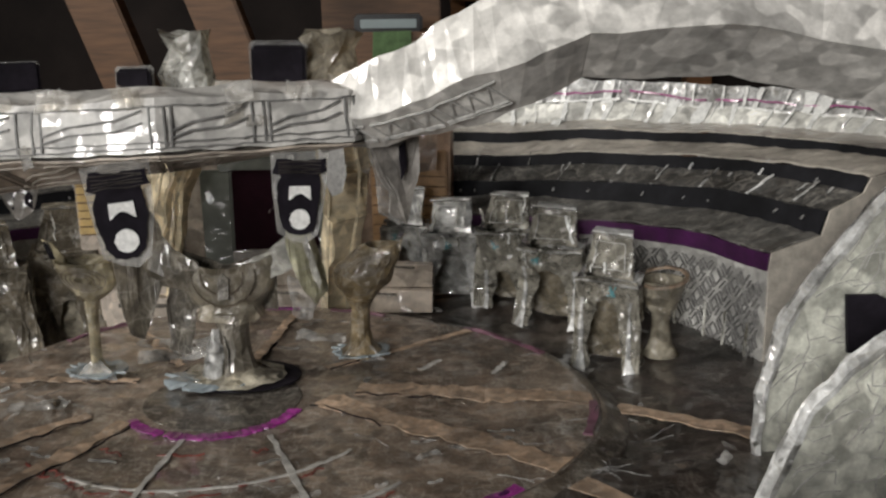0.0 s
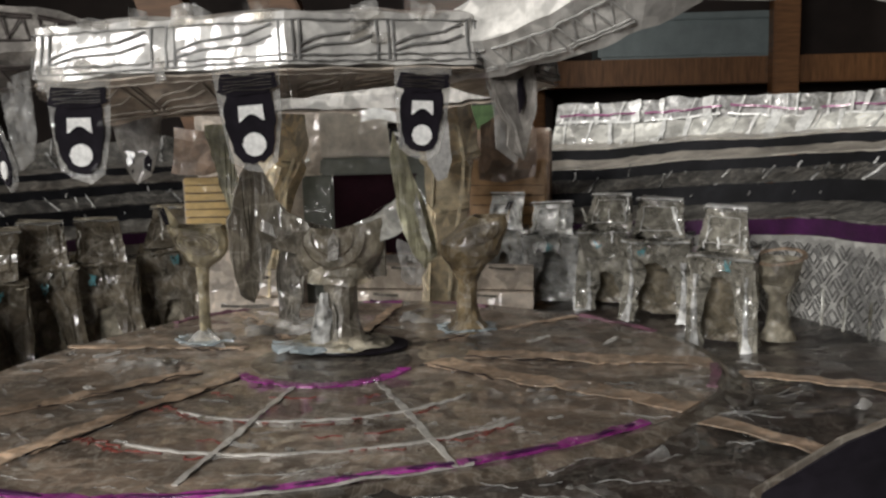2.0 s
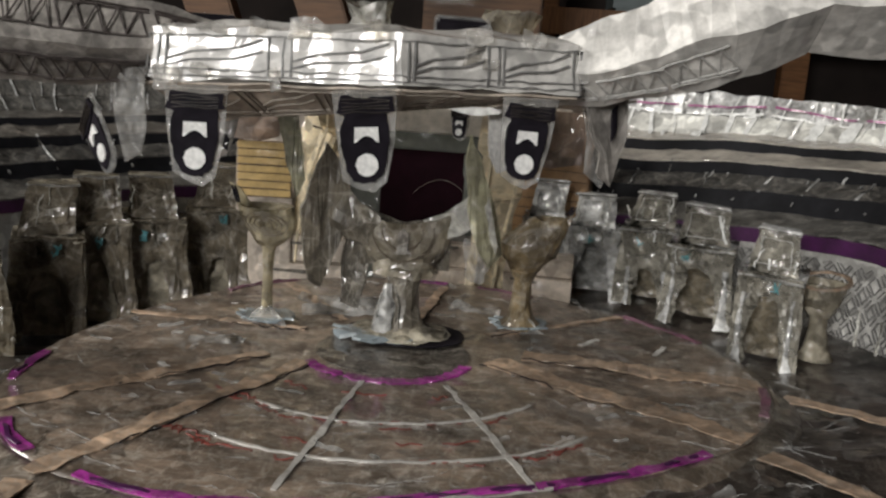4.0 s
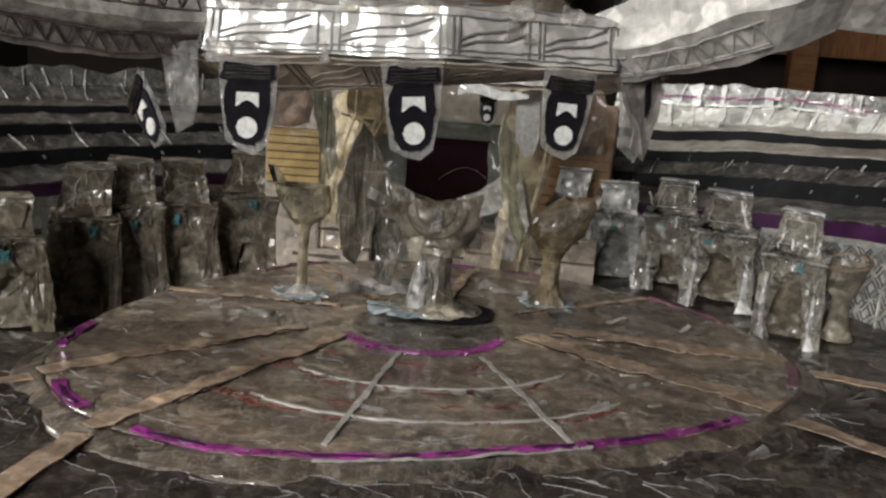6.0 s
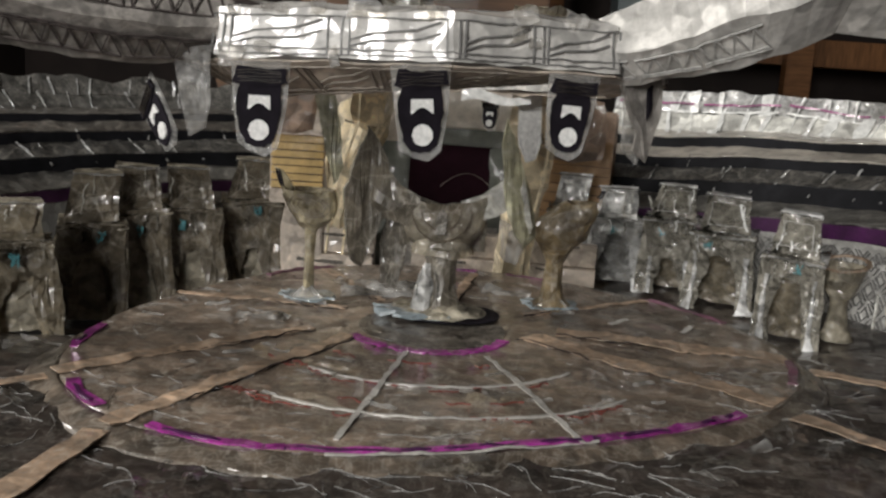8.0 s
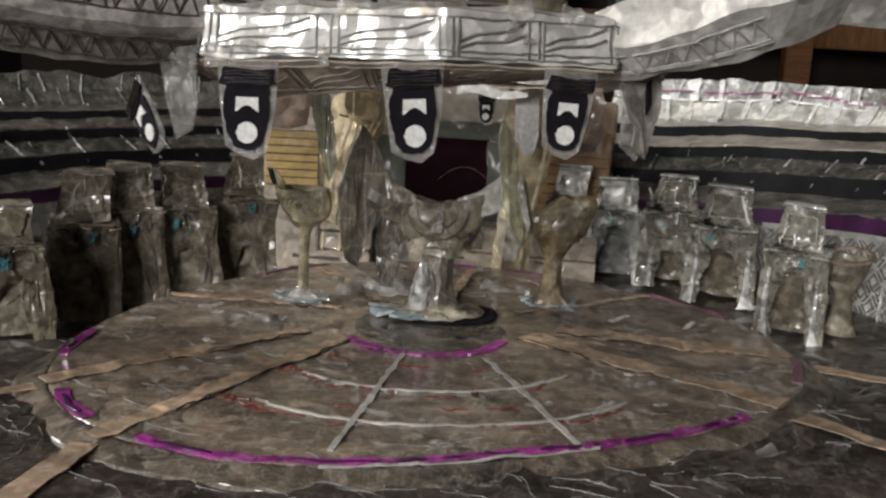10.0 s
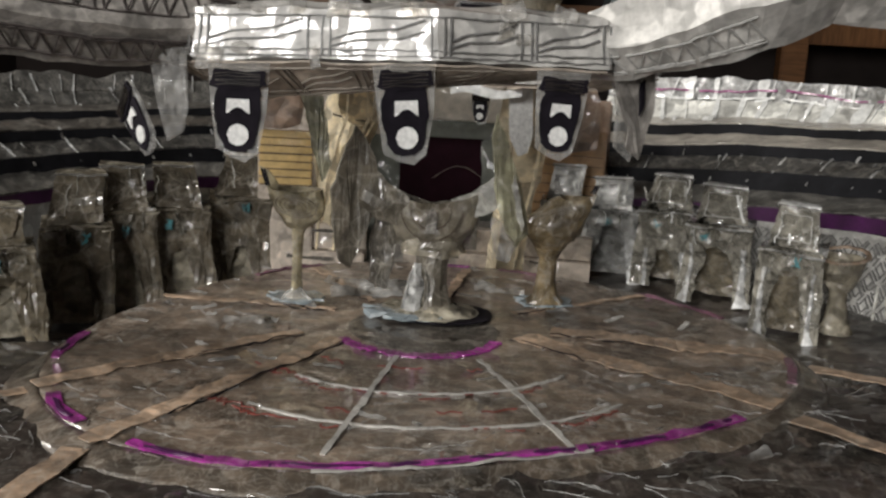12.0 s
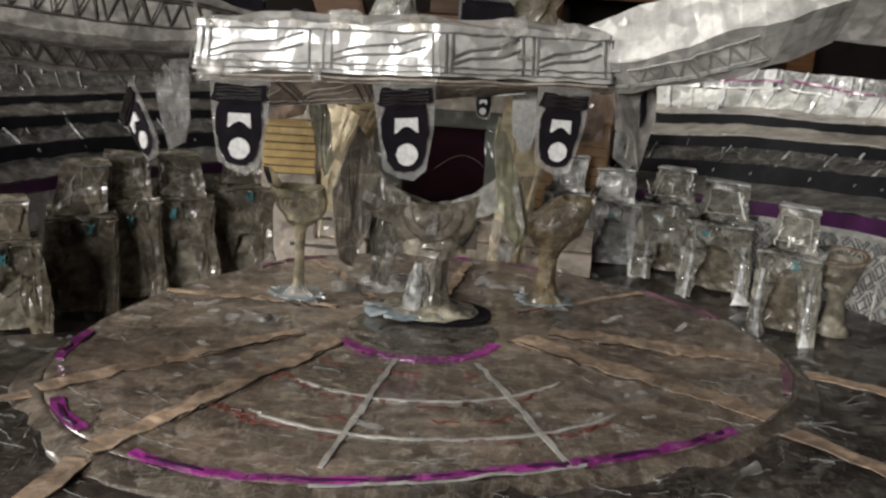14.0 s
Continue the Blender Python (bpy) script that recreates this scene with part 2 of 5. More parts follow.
M_PALESTEP = taped("pale_taped_step", (0.66, 0.64, 0.60), 0.55, 0.35, 0.9, 0.0009, 60.0, None, 0.0, None, 0.5, 0.12, 0.35)
M_TRUSSINK = plain("dark_brown_pencil", (0.055, 0.045, 0.042), 0.5, 400.0, 0.6)
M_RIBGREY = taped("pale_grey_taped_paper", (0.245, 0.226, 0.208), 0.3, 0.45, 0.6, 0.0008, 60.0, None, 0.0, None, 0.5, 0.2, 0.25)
M_WEAVEPAPER = taped("grey_white_wall_paper", (0.44, 0.43, 0.41), 0.25, 0.4, 0.9, 0.0008, 60.0, None, 0.0, None, 0.5, 0.06, 0.2, 0.3)
M_CREAM = taped("cream_taped_paper", (0.80, 0.68, 0.47), 0.25, 0.4, 1.0, 0.0010, 60.0, None, 0.0, None, 0.5, 0.12, 0.3)
M_BLUE = taped("pale_blue_tape", (0.23, 0.27, 0.29), 0.4, 0.35, 0.9, 0.0010, 90.0)
M_TEAL = taped("teal_glint_colour", (0.05, 0.17, 0.19), 0.5, 0.4, 0.8, 0.0005, 200.0)
M_BEIGE = taped("beige_taped_card", (0.47, 0.43, 0.375), 0.3, 0.4, 0.6, 0.0008, 60.0)
M_TREAD = taped("smoky_taped_tread", (0.060, 0.058, 0.055), 0.5, 0.4, 0.35, 0.0008, 60.0, None, 0.0, None, 0.5, 0.22, 0.22)
M_MAROON = taped("dark_maroon_panel", (0.013, 0.003, 0.006), 0.3, 0.7, 0.0, 0.0004, 40.0, None, 0.0, None, 0.06, facet=0.08)
M_DARKGREEN = taped("dark_green_grey_card", (0.075, 0.08, 0.065), 0.3, 0.5, 0.5, 0.0005, 60.0)
M_YELLOW = taped("yellow_plank_card", (0.58, 0.40, 0.15), 0.15, 0.45, 0.5, 0.0004, 50.0)
M_ORANGE = taped("orange_plank_card", (0.37, 0.215, 0.10), 0.2, 0.45, 0.4, 0.0004, 50.0)
M_FAINT = plain("faint_pencil_lead", (0.43, 0.42, 0.40), 0.5, 400.0, 0.4)
M_BROWN = plain("brown_ink", (0.14, 0.08, 0.035), 0.5, 300.0)
M_WOOD = plain("brown_wood", (0.25, 0.112, 0.043), 0.5, 14.0, 0.4, (1.0, 1.0, 9.0), 0.1)
M_WOODH = plain("brown_board", (0.25, 0.112, 0.043), 0.5, 14.0, 0.4, (9.0, 1.0, 1.0), 0.1)
M_BEAM = plain("dark_brown_beam_wood", (0.135, 0.066, 0.03), 0.55, 14.0, 0.4, (1.0, 1.0, 9.0), 0.05)
M_DARKWALL = plain("dark_brown_wall", (0.035, 0.025, 0.022), 0.8, 6.0, 0.4)
M_TABLE = plain("dark_table_wood", (0.075, 0.05, 0.035), 0.5, 12.0, 0.35, (1.0, 8.0, 1.0))
M_BIN = plain("pale_blue_grey_plastic", (0.30, 0.36, 0.37), 0.4, 20.0, 0.15)
M_DEVICE = plain("black_plastic", (0.012, 0.012, 0.014), 0.35, 40.0, 0.3)
M_LEAF = plain("dull_green_cloth", (0.10, 0.17, 0.07), 0.8, 60.0, 0.4)
M_FLOORROOM = plain("dark_room_floor", (0.06, 0.045, 0.035), 0.6, 8.0, 0.3)

# ---- builders; lengths below are in millimetres ----
MM = 0.001


def thing(name, at=(0, 0, 0), turn=0.0, **tags):
    ob = new(name)
    ob.matrix_world = pose(at[0] * MM, at[1] * MM, at[2] * MM, 0, 0, turn)
    ob.empty_display_size = 0.01
    return tagged(ob, **tags)


def part(name, bm, material, parent=None, label="", smooth=False, kind=""):
    """Links a bmesh in millimetres as one mesh object under its thing or part."""
    for v in bm.verts:
        v.co *= MM
    bmesh.ops.recalc_face_normals(bm, faces=bm.faces)
    me = bpy.data.meshes.new(name)
    bm.to_mesh(me)
    bm.free()
    me.materials.append(material)
    if smooth:
        me.polygons.foreach_set("use_smooth", [True] * len(me.polygons))
    ob = new(name, me)
    ob.parent = parent
    if label:
        ob["label"] = label
    if kind:
        ob["kind"] = kind
    return ob


def crumple(bm, amp, size, seed=0.0):
    """Hand-made unevenness: pushes the points about by smooth noise."""
    for v in bm.verts:
        q = v.co / size + Vector((seed * 7.3, seed * 3.1, seed))
        v.co += amp * noise.noise_vector(q)
    return bm


def surface(f, nu, nv, thick=0.0, close_u=False, down=False):
    """A sheet f(u, v) with u, v in 0..1, made solid by thick along its normals."""
    bm = bmesh.new()
    rows = nu if close_u else nu + 1
    g = [[Vector(f(i / nu, j / nv)) for j in range(nv + 1)] for i in range(rows)]
    top = [[bm.verts.new(p) for p in row] for row in g]
    cells = [(i, j) for i in range(nu) for j in range(nv)]

    def at(s, i, j):
        return s[i % rows][j]
    for i, j in cells:
        bm.faces.new((at(top, i, j), at(top, i + 1, j), at(top, i + 1, j + 1), at(top, i, j + 1)))
    if thick:
        bm.normal_update()
        low = [[bm.verts.new(v.co - (Vector((0, 0, 1)) if down else v.normal) * thick) for v in row] for row in top]
        for i, j in cells:
            bm.faces.new((at(low, i, j + 1), at(low, i + 1, j + 1), at(low, i + 1, j), at(low, i, j)))
        for i in range(nu):
            for j in (0, nv):
                bm.faces.new((at(top, i, j), at(top, i + 1, j), at(low, i + 1, j), at(low, i, j)))
        if not close_u:
            for j in range(nv):
                for i in (0, nu):
                    bm.faces.new((at(top, i, j), at(top, i, j + 1), at(low, i, j + 1), at(low, i, j)))
    return bm


def sweep(path, widths, heights, sides=4, turn=45.0, steps=0):
    """A closed beam along a path: an ellipse or, with four sides, a box section, of changing width and height."""
    pts = [Vector(p) for p in path]
    w, h = list(widths), list(heights)
    if steps:
        k = np.linspace(0, len(pts) - 1, steps + 1)
        base = np.arange(len(pts))
        arr = np.array([tuple(p) for p in pts])
        pts = [Vector([float(np.interp(t, base, arr[:, a])) for a in range(3)]) for t in k]
        w, h = [float(np.interp(t, base, w)) for t in k], [float(np.interp(t, base, h)) for t in k]
    bm = bmesh.new()
    rings = []
    for i, p in enumerate(pts):
        d = (pts[min(i + 1, len(pts) - 1)] - pts[max(i - 1, 0)]).normalized()
        side = d.cross(Vector((0, 0, 1)))
        side = side.normalized() if side.length > 0.05 else Vector((1, 0, 0))
        upv = side.cross(d).normalized()
        ring = []
        for s in range(sides):
            a = radians(turn + 360.0 * s / sides)
            k = math.sqrt(2) if sides == 4 else 1.0
            ring.append(bm.verts.new(p + side * (math.cos(a) * k * w[i] / 2) + upv * (math.sin(a) * k * h[i] / 2)))
        rings.append(ring)
    for a, b in zip(rings, rings[1:]):
        for s in range(sides):
            bm.faces.new((a[s], a[(s + 1) % sides], b[(s + 1) % sides], b[s]))
    bm.faces.new(rings[0][::-1])
    bm.faces.new(rings[-1])
    return bm


def plate(outline, thick, m=None, lift=0.0):
    """A flat cut-out: an outline in x and z, thick in y towards -y, with lift off its plane; m places it."""
    bm = bmesh.new()
    a = [bm.verts.new((x, -lift, z)) for x, z in outline]
    b = [bm.verts.new((x, -lift - thick, z)) for x, z in outline]
    n = len(outline)
    bm.faces.new(a)
    bm.faces.new(b[::-1])
    for i in range(n):
        bm.faces.new((a[i], a[(i + 1) % n], b[(i + 1) % n], b[i]))
    if m is not None:
        bm.transform(m)
    return bm


def ribbon(bm, pts, width, normal, thick=0.25, wobble=0.0, seed=0):
    """A drawn or stuck strip along pts, lying on a surface with that normal, a little proud of it."""
    rnd = random.Random(seed)
    nv = Vector(normal).normalized()
    pts = [Vector(p) for p in pts]
    if wobble:
        pts = [p + Vector([rnd.uniform(-wobble, wobble) for _ in range(3)]) for p in pts]
    rows = []
    for i, p in enumerate(pts):
        d = (pts[min(i + 1, len(pts) - 1)] - pts[max(i - 1, 0)]).normalized()
        s = d.cross(nv).normalized() * (width / 2 * (1 + (rnd.uniform(-0.3, 0.3) if wobble else 0)))
        rows.append([bm.verts.new(p + s * k + nv * z) for k, z in ((-1, -0.2), (-1, thick), (1, thick), (1, -0.2))])
    for a, b in zip(rows, rows[1:]):
        for k in range(4):
            bm.faces.new((a[k], a[(k + 1) % 4], b[(k + 1) % 4], b[k]))
    bm.faces.new(rows[0][::-1])
    bm.faces.new(rows[-1])


def leaf(outline, thick=0.8, cuts=3, bow=None, m=None):
    """A cut paper or tape sheet: an outline in x and z, bent in y by bow(x, z), with enough points to crumple."""
    bm = bmesh.new()
    f = bm.faces.new([bm.verts.new((x, 0, z)) for x, z in outline])
    bmesh.ops.triangulate(bm, faces=[f])
    bmesh.ops.subdivide_edges(bm, edges=bm.edges[:], cuts=cuts, use_grid_fill=True)
    if bow:
        for v in bm.verts:
            v.co.y = bow(v.co.x, v.co.z)
    bm.normal_update()
    faces, rims = bm.faces[:], [e for e in bm.edges if e.is_boundary]
    twin = {v: bm.verts.new(v.co - v.normal * thick) for v in bm.verts[:]}
    for f in faces:
        bm.faces.new([twin[v] for v in reversed(f.verts)])
    for e in rims:
        p, q = e.verts
        bm.faces.new((p, q, twin[q], twin[p]))
    if m is not None:
        bm.transform(m)
    return bm


def line(a, b, n):
    a, b = Vector(a), Vector(b)
    return [a.lerp(b, i / n) for i in range(n + 1)]


def mpose(x, y, z, rx=0, ry=0, rz=0):
    return Matrix.LocRotScale((x, y, z), Euler([radians(a) for a in (rx, ry, rz)]), None)


def oval(cx, cz, rx, rz, n=20):
    return [(cx + rx * math.cos(2 * math.pi * i / n), cz + rz * math.sin(2 * math.pi * i / n)) for i in range(n)]


def box(x0, x1, y0, y1, z0, z1, bevel=0.0):
    bm = bmesh.new()
    bmesh.ops.create_cube(bm, size=1.0)
    for v in bm.verts:
        v.co = Vector(((x0 + x1) / 2 + v.co.x * (x1 - x0), (y0 + y1) / 2 + v.co.y * (y1 - y0), (z0 + z1) / 2 + v.co.z * (z1 - z0)))
    if bevel:
        bmesh.ops.bevel(bm, geom=bm.edges[:], offset=bevel, segments=2, affect="EDGES")
    return bm


# ---- room ----
def slab(name, dims, material, **tags):
    return tagged(part(name, box(*dims), material), kind="structure", **tags)


slab("floor", (-1600, 1600, -1600, 2700, -840, -800), M_FLOORROOM)
slab("ceiling", (-1600, 1600, -1600, 2700, 1700, 1740), M_DARKWALL)
slab("wall_north", (-1600, 1600, 2600, 2700, -800, 1700), M_DARKWALL)
slab("wall_east", (1500, 1600, -1500, 2600, -800, 1700), M_DARKWALL)


def wall_with_window(name, x0, x1, z0, z1, m):
    """A wall 100 thick from -1500 to 1500 with an opening; a frame sits in it."""
    bm = bmesh.new()
    for a, b, c, d in ((-1500, x0, -800, 1700), (x1, 1500, -800, 1700), (x0, x1, -800, z0), (x0, x1, z1, 1700)):
        piece = box(a, b, 0, 100, c, d)
        tmp = bpy.data.meshes.new("tmp")
        piece.to_mesh(tmp)
        piece.free()
        bm.from_mesh(tmp)
        bpy.data.meshes.remove(tmp)
    bm.transform(m)
    return tagged(part(name, bm, M_DARKWALL), kind="structure")


slab("wall_west_far", (-1600, -1500, 1500, 2600, -800, 1700), M_DARKWALL)
wall_with_window("wall_south", -640, -160, 240, 760, Matrix.Translation((0, -1600, 0)))
wall_with_window("wall_west", -460, 60, 565, 1135, mpose(-1500, 0, 0, 0, 0, 90))

table = thing("work_table", (0, 0, -800), label="dark wooden work table under the paper model", category="table")
part("tabletop", crumple(box(-700, 700, -560, 520, 700, 745, 3), 0.5, 80), M_TABLE, table)
for sx in (-640, 640):
    for sy in (-500, 460):
        part("leg", box(sx - 30, sx + 30, sy - 30, sy + 30, 0, 700, 3), M_TABLE, table)


# ---- floor of the model and its round stage ----
def ground_z(x, y):
    x = max(-260.0, min(260.0, x))
    k = max(0.0, min(1.0, (y + 60.0) / 120.0))
    return (1 - k) * (-1.9 + 0.006 * x) + k * (-20.0 + 0.07 * x)


def stage_r(a):
    return 119.6 + 5.9 * math.cos(a) - 8.2 * math.sin(a) + 4.2 * math.cos(2 * a) + 7.2 * math.sin(2 * a) + 7.2 * math.cos(3 * a) - 2.7 * math.sin(3 * a)


def stage_z(x, y):
    return 0.7 * noise.noise(Vector((x / 40, y / 40, 2.0)))


def base_sheet(u, v):
    a, r = u * 2 * math.pi, 40 + v * 330
    x, y = r * math.cos(a), r * math.sin(a)
    return x, y, ground_z(x, y) + 1.6 * noise.noise(Vector((x / 22, y / 22, 0))) + 0.9 * noise.noise(Vector((x / 8, y / 8, 5)))


floor_model = thing("model_base", label="black marker-coloured base sheet of the model under wrinkled clear tape", category="model base")
part("base_sheet", surface(base_sheet, 200, 90, 3.0, True, True), M_FLOOR, floor_model, smooth=True)
part("support_rim", surface(lambda u, v: (300 * math.cos(u * 2 * math.pi), 300 * math.sin(u * 2 * math.pi), -55 + v * (ground_z(300 * math.cos(u * 2 * math.pi), 300 * math.sin(u * 2 * math.pi)) + 52)), 64, 1, 3.0, True), M_GREY, floor_model)


def on_stage(x, y, lift=0.0):
    return Vector((x, y, stage_z(x, y) + lift))


def stage_top(u, v):
    a = u * 2 * math.pi
    r = stage_r(a) * v
    x, y = r * math.cos(a), r * math.sin(a)
    return x, y, stage_z(x, y)


def stage_skirt(u, v):
    a = u * 2 * math.pi
    r = stage_r(a) - 0.5 + 10.0 * v + 1.6 * noise.noise(Vector((a * 9, v * 2, 1)))
    x, y = r * math.cos(a), r * math.sin(a)
    return x, y, (1 - v) * (stage_z(x, y) - 0.6) + v * (ground_z(x, y) - 1)


stage = thing("round_stage", label="round brown card stage under clear tape with purple rim", category="stage")
part("stage_top", surface(stage_top, 160, 36, 1.6, True, True), M_DISC, stage, smooth=True)
part("skirt", surface(stage_skirt, 160, 5, 0.8, True), M_STAGEEDGE, stage, "dark taped edge", smooth=True)


def stage_arc(bm, f, a0, a1, width, seed=0, wobble=0.25):
    n = max(3, int(abs(a1 - a0) / 2.2))
    pts = []
    for i in range(n + 1):
        a = radians(a0 + (a1 - a0) * i / n)
        r = f(a)
        pts.append(on_stage(r * math.cos(a), r * math.sin(a), 0.25))
    ribbon(bm, pts, width, (0, 0, 1), 0.35, wobble, seed)


for k, (a0, a1, w) in enumerate(((221, 232, 4.0), (241, 258, 4.2), (257, 272, 3.4), (271, 300, 3.0), (299, 327, 4.4), (195, 207, 3.6), (346, 358, 3.2), (82, 92, 3.6), (120, 140, 2.6), (60, 74, 2.6), (20, 40, 2.8))):
    bm = bmesh.new()
    stage_arc(bm, lambda a: stage_r(a) - 2.8 + 0.8 * noise.noise(Vector((a * 11, k, 0))), a0, a1, w * 0.88, k, 0.4)
    band = part("rim_band", bm, M_DULLPINK if k in (6, 8, 9, 10) else M_MAGENTA, stage, "worn pink marker band" if k in (6, 8, 9, 10) else "purple marker band")
    bm = bmesh.new()
    stage_arc(bm, lambda a: stage_r(a) - 2.6 + 1.1 * noise.noise(Vector((a * 14, k, 4))), a0 + 1, a1 - 2, w * 0.3, k + 40, 0.6)
    for v in bm.verts:
        v.co.z += 0.15
    part("ink_streak", bm, M_DULLPINK if k in (6, 8, 9, 10) else M_PURPLE, band, "darker ink streak")
bm = bmesh.new()
stage_arc(bm, lambda a: stage_r(a) - 0.4, 263, 300, 0.9, 77, 0.5)
part("tape_edge", bm, M_CHALK, stage, "white tape edge")
bm = bmesh.new()
for a0, a1 in ((214, 246), (250, 345)):
    stage_arc(bm, lambda a: 30.5, a0, a1, 3.8, 5)
part("inner_band", bm, M_MAGENTA, stage, "purple marker band")
part("centre_patch", surface(lambda u, v: (28.0 * v * math.cos(u * 2 * math.pi) + 2, 26.5 * v * math.sin(u * 2 * math.pi) + 1, 0.35 + stage_z(28 * v * math.cos(u * 6.2832), 26 * v * math.sin(u * 6.2832))), 48, 6, 0.25, True, True), M_DISCDARK, stage, "black inked middle")

STRIPS = (((-42, -12), (-107, -81), 6.0), ((-27, -19), (-76, -117), 6.5), ((38, 0), (118, -53), 10.0), ((50, 9), (134, -2), 10.5), ((-34, 20), (-104, 22), 4.0), ((6, 38), (14, 100), 4.0), ((-22, 34), (-56, 84), 4.0), ((36, 30), (92, 72), 3.5))
for k, (a, b, w) in enumerate(STRIPS):
    bm = bmesh.new()
    pts = [on_stage(p.x, p.y, 0.6) for p in line((*a, 0), (*b, 0), 22)]
    ribbon(bm, pts, w, (0, 0, 1), 0.1, 0.4, k)
    part("spoke", bm, M_STRIP, stage, "tan card strip")
    bm = bmesh.new()
    d = Vector((b[1] - a[1], a[0] - b[0], 0)).normalized() * (w / 2 + 0.3)
    ribbon(bm, [p + d * (1 if b[0] > 0 else -1) * (1 + 0.12 * math.sin(i * 1.9 + k)) for i, p in enumerate(pts[:(14, 18, 8, 9, 10, 9, 9, 9)[k]])], 0.45, (0, 0, 1), 0.1, 0.6, k + 30)
    part("spoke_edge", bm, M_BLACK, stage, "dark inked edge")
for k, (a, b) in enumerate((((-4, -32), (-14, -114)), ((24, -28), (53, -100)), ((72, 26), (80, 38)), ((100, 22), (106, 34)), ((-74, -30), (-68, -36)))):
    bm = bmesh.new()
    ribbon(bm, [on_stage(p.x, p.y, 0.4) for p in line((*a, 0), (*b, 0), 22)], 1.9, (0, 0, 1), 0.1, 0.3, k + 3)
    part("white_radial_line", bm, M_CHALK, stage)
for k, (r, a0, a1) in enumerate(((66.0, 240, 322), (92.5, 246, 318))):
    bm = bmesh.new()
    stage_arc(bm, lambda a, r=r: r, a0, a1, 1.05, 8 + k, 0.25)
    part("white_arc_line", bm, M_CHALK, stage)
rnd = random.Random(4)
for k in range(34):
    bm = bmesh.new()
    a, r = radians(rnd.uniform(226, 312)), rnd.choice((68, 68, 95, 95, 44, 82)) + rnd.uniform(-3, 3)
    n, s, pts = 7, rnd.uniform(5, 14), []
    for i in range(n):
        q = a + (i / n - 0.5) * s / r
        rr = r + rnd.uniform(-1.2, 1.2)
        pts.append(on_stage(rr * math.cos(q), rr * math.sin(q), 0.28))
    ribbon(bm, pts, rnd.uniform(0.3, 0.7), (0, 0, 1), 0.06, 0.1, k)
    part("red_scribble", bm, M_RED, stage)

for k in range(46):
    a, r = rnd.uniform(0, 6.283), 40 + 74 * math.sqrt(rnd.random())
    q, s, w = rnd.gauss(0.1, 0.6), rnd.uniform(3, 11), rnd.uniform(0.6, 2.6)
    x, y = r * math.cos(a) * 0.96, r * math.sin(a) * 0.9
    bm = surface(lambda u, v: ((u - 0.5) * s, (v - 0.5) * w + 0.8 * math.sin(3 * u + k), 0.2 + 0.5 * abs(math.sin(5 * u + k)) * v), 8, 2, 0.1)
    bm.transform(mpose(x, y, stage_z(x, y), 0, 0, math.degrees(q)))
    part("tape_bubble", crumple(bm, 0.25, 3, k), M_FILM, stage, "raised bubble of clear tape")

for k, (x, y, w, h, q) in enumerate(((-26, 46, 30, 13, 12), (-34, 58, 24, 10, -18), (-14, 62, 20, 9, 30), (30, 66, 22, 9, -12), (-62, -4, 20, 8, 8))):
    bm = surface(lambda u, v: ((u - 0.5) * w, (v - 0.5) * h, 0.7 + 2.6 * abs(math.sin(4.2 * u + 2 * v + k)) * (1 - abs(2 * v - 1))), 16, 8, 0.2)
    bm.transform(mpose(x, y, stage_z(x, y), 0, 0, q))
    part("tape_bubble", crumple(bm, 1.2, 4, k + 60), M_FILM, stage, "large wrinkled fold of clear tape")

# strips of the base round the stage
for a, b, w in (((121, -63), (160, -104), 9), ((143, 0), (184, -30), 9), ((-77, -119), (-84, -175), 8), ((-109, -83), (-150, -116), 6), ((-20, 128), (-30, 160), 6)):
    bm = bmesh.new()
    ribbon(bm, [Vector((p.x, p.y, ground_z(p.x, p.y) + 1.7)) for p in line((*a, 0), (*b, 0), 8)], w * 0.9, (0, 0, 1), 0.2, 0.5, int(w))
    part("spoke", bm, M_STRIP, floor_model, "tan card strip")
for k in range(30):
    a = rnd.uniform(0, 6.283)
    r = stage_r(a) + 10 + abs(rnd.gauss(0, 26))
    x, y = r * math.cos(a), r * math.sin(a)
    w, h = rnd.uniform(4, 10), rnd.uniform(1.5, 4)
    bm = surface(lambda u, v: ((u - 0.5) * w, (v - 0.5) * h, 0.9 + 1.2 * abs(math.sin(3 * u + k)) * v), 6, 4, 0.15)
    bm.transform(mpose(x, y, ground_z(x, y) + 0.6, rnd.uniform(-14, 14), rnd.uniform(-14, 14), rnd.uniform(0, 180)))
    part("tape_scrap", crumple(bm, 1.4, 4, k), M_FILM, floor_model, "crumpled clear tape scrap")

# fine shreds and creases of tape where the stage meets the base
bm = bmesh.new()
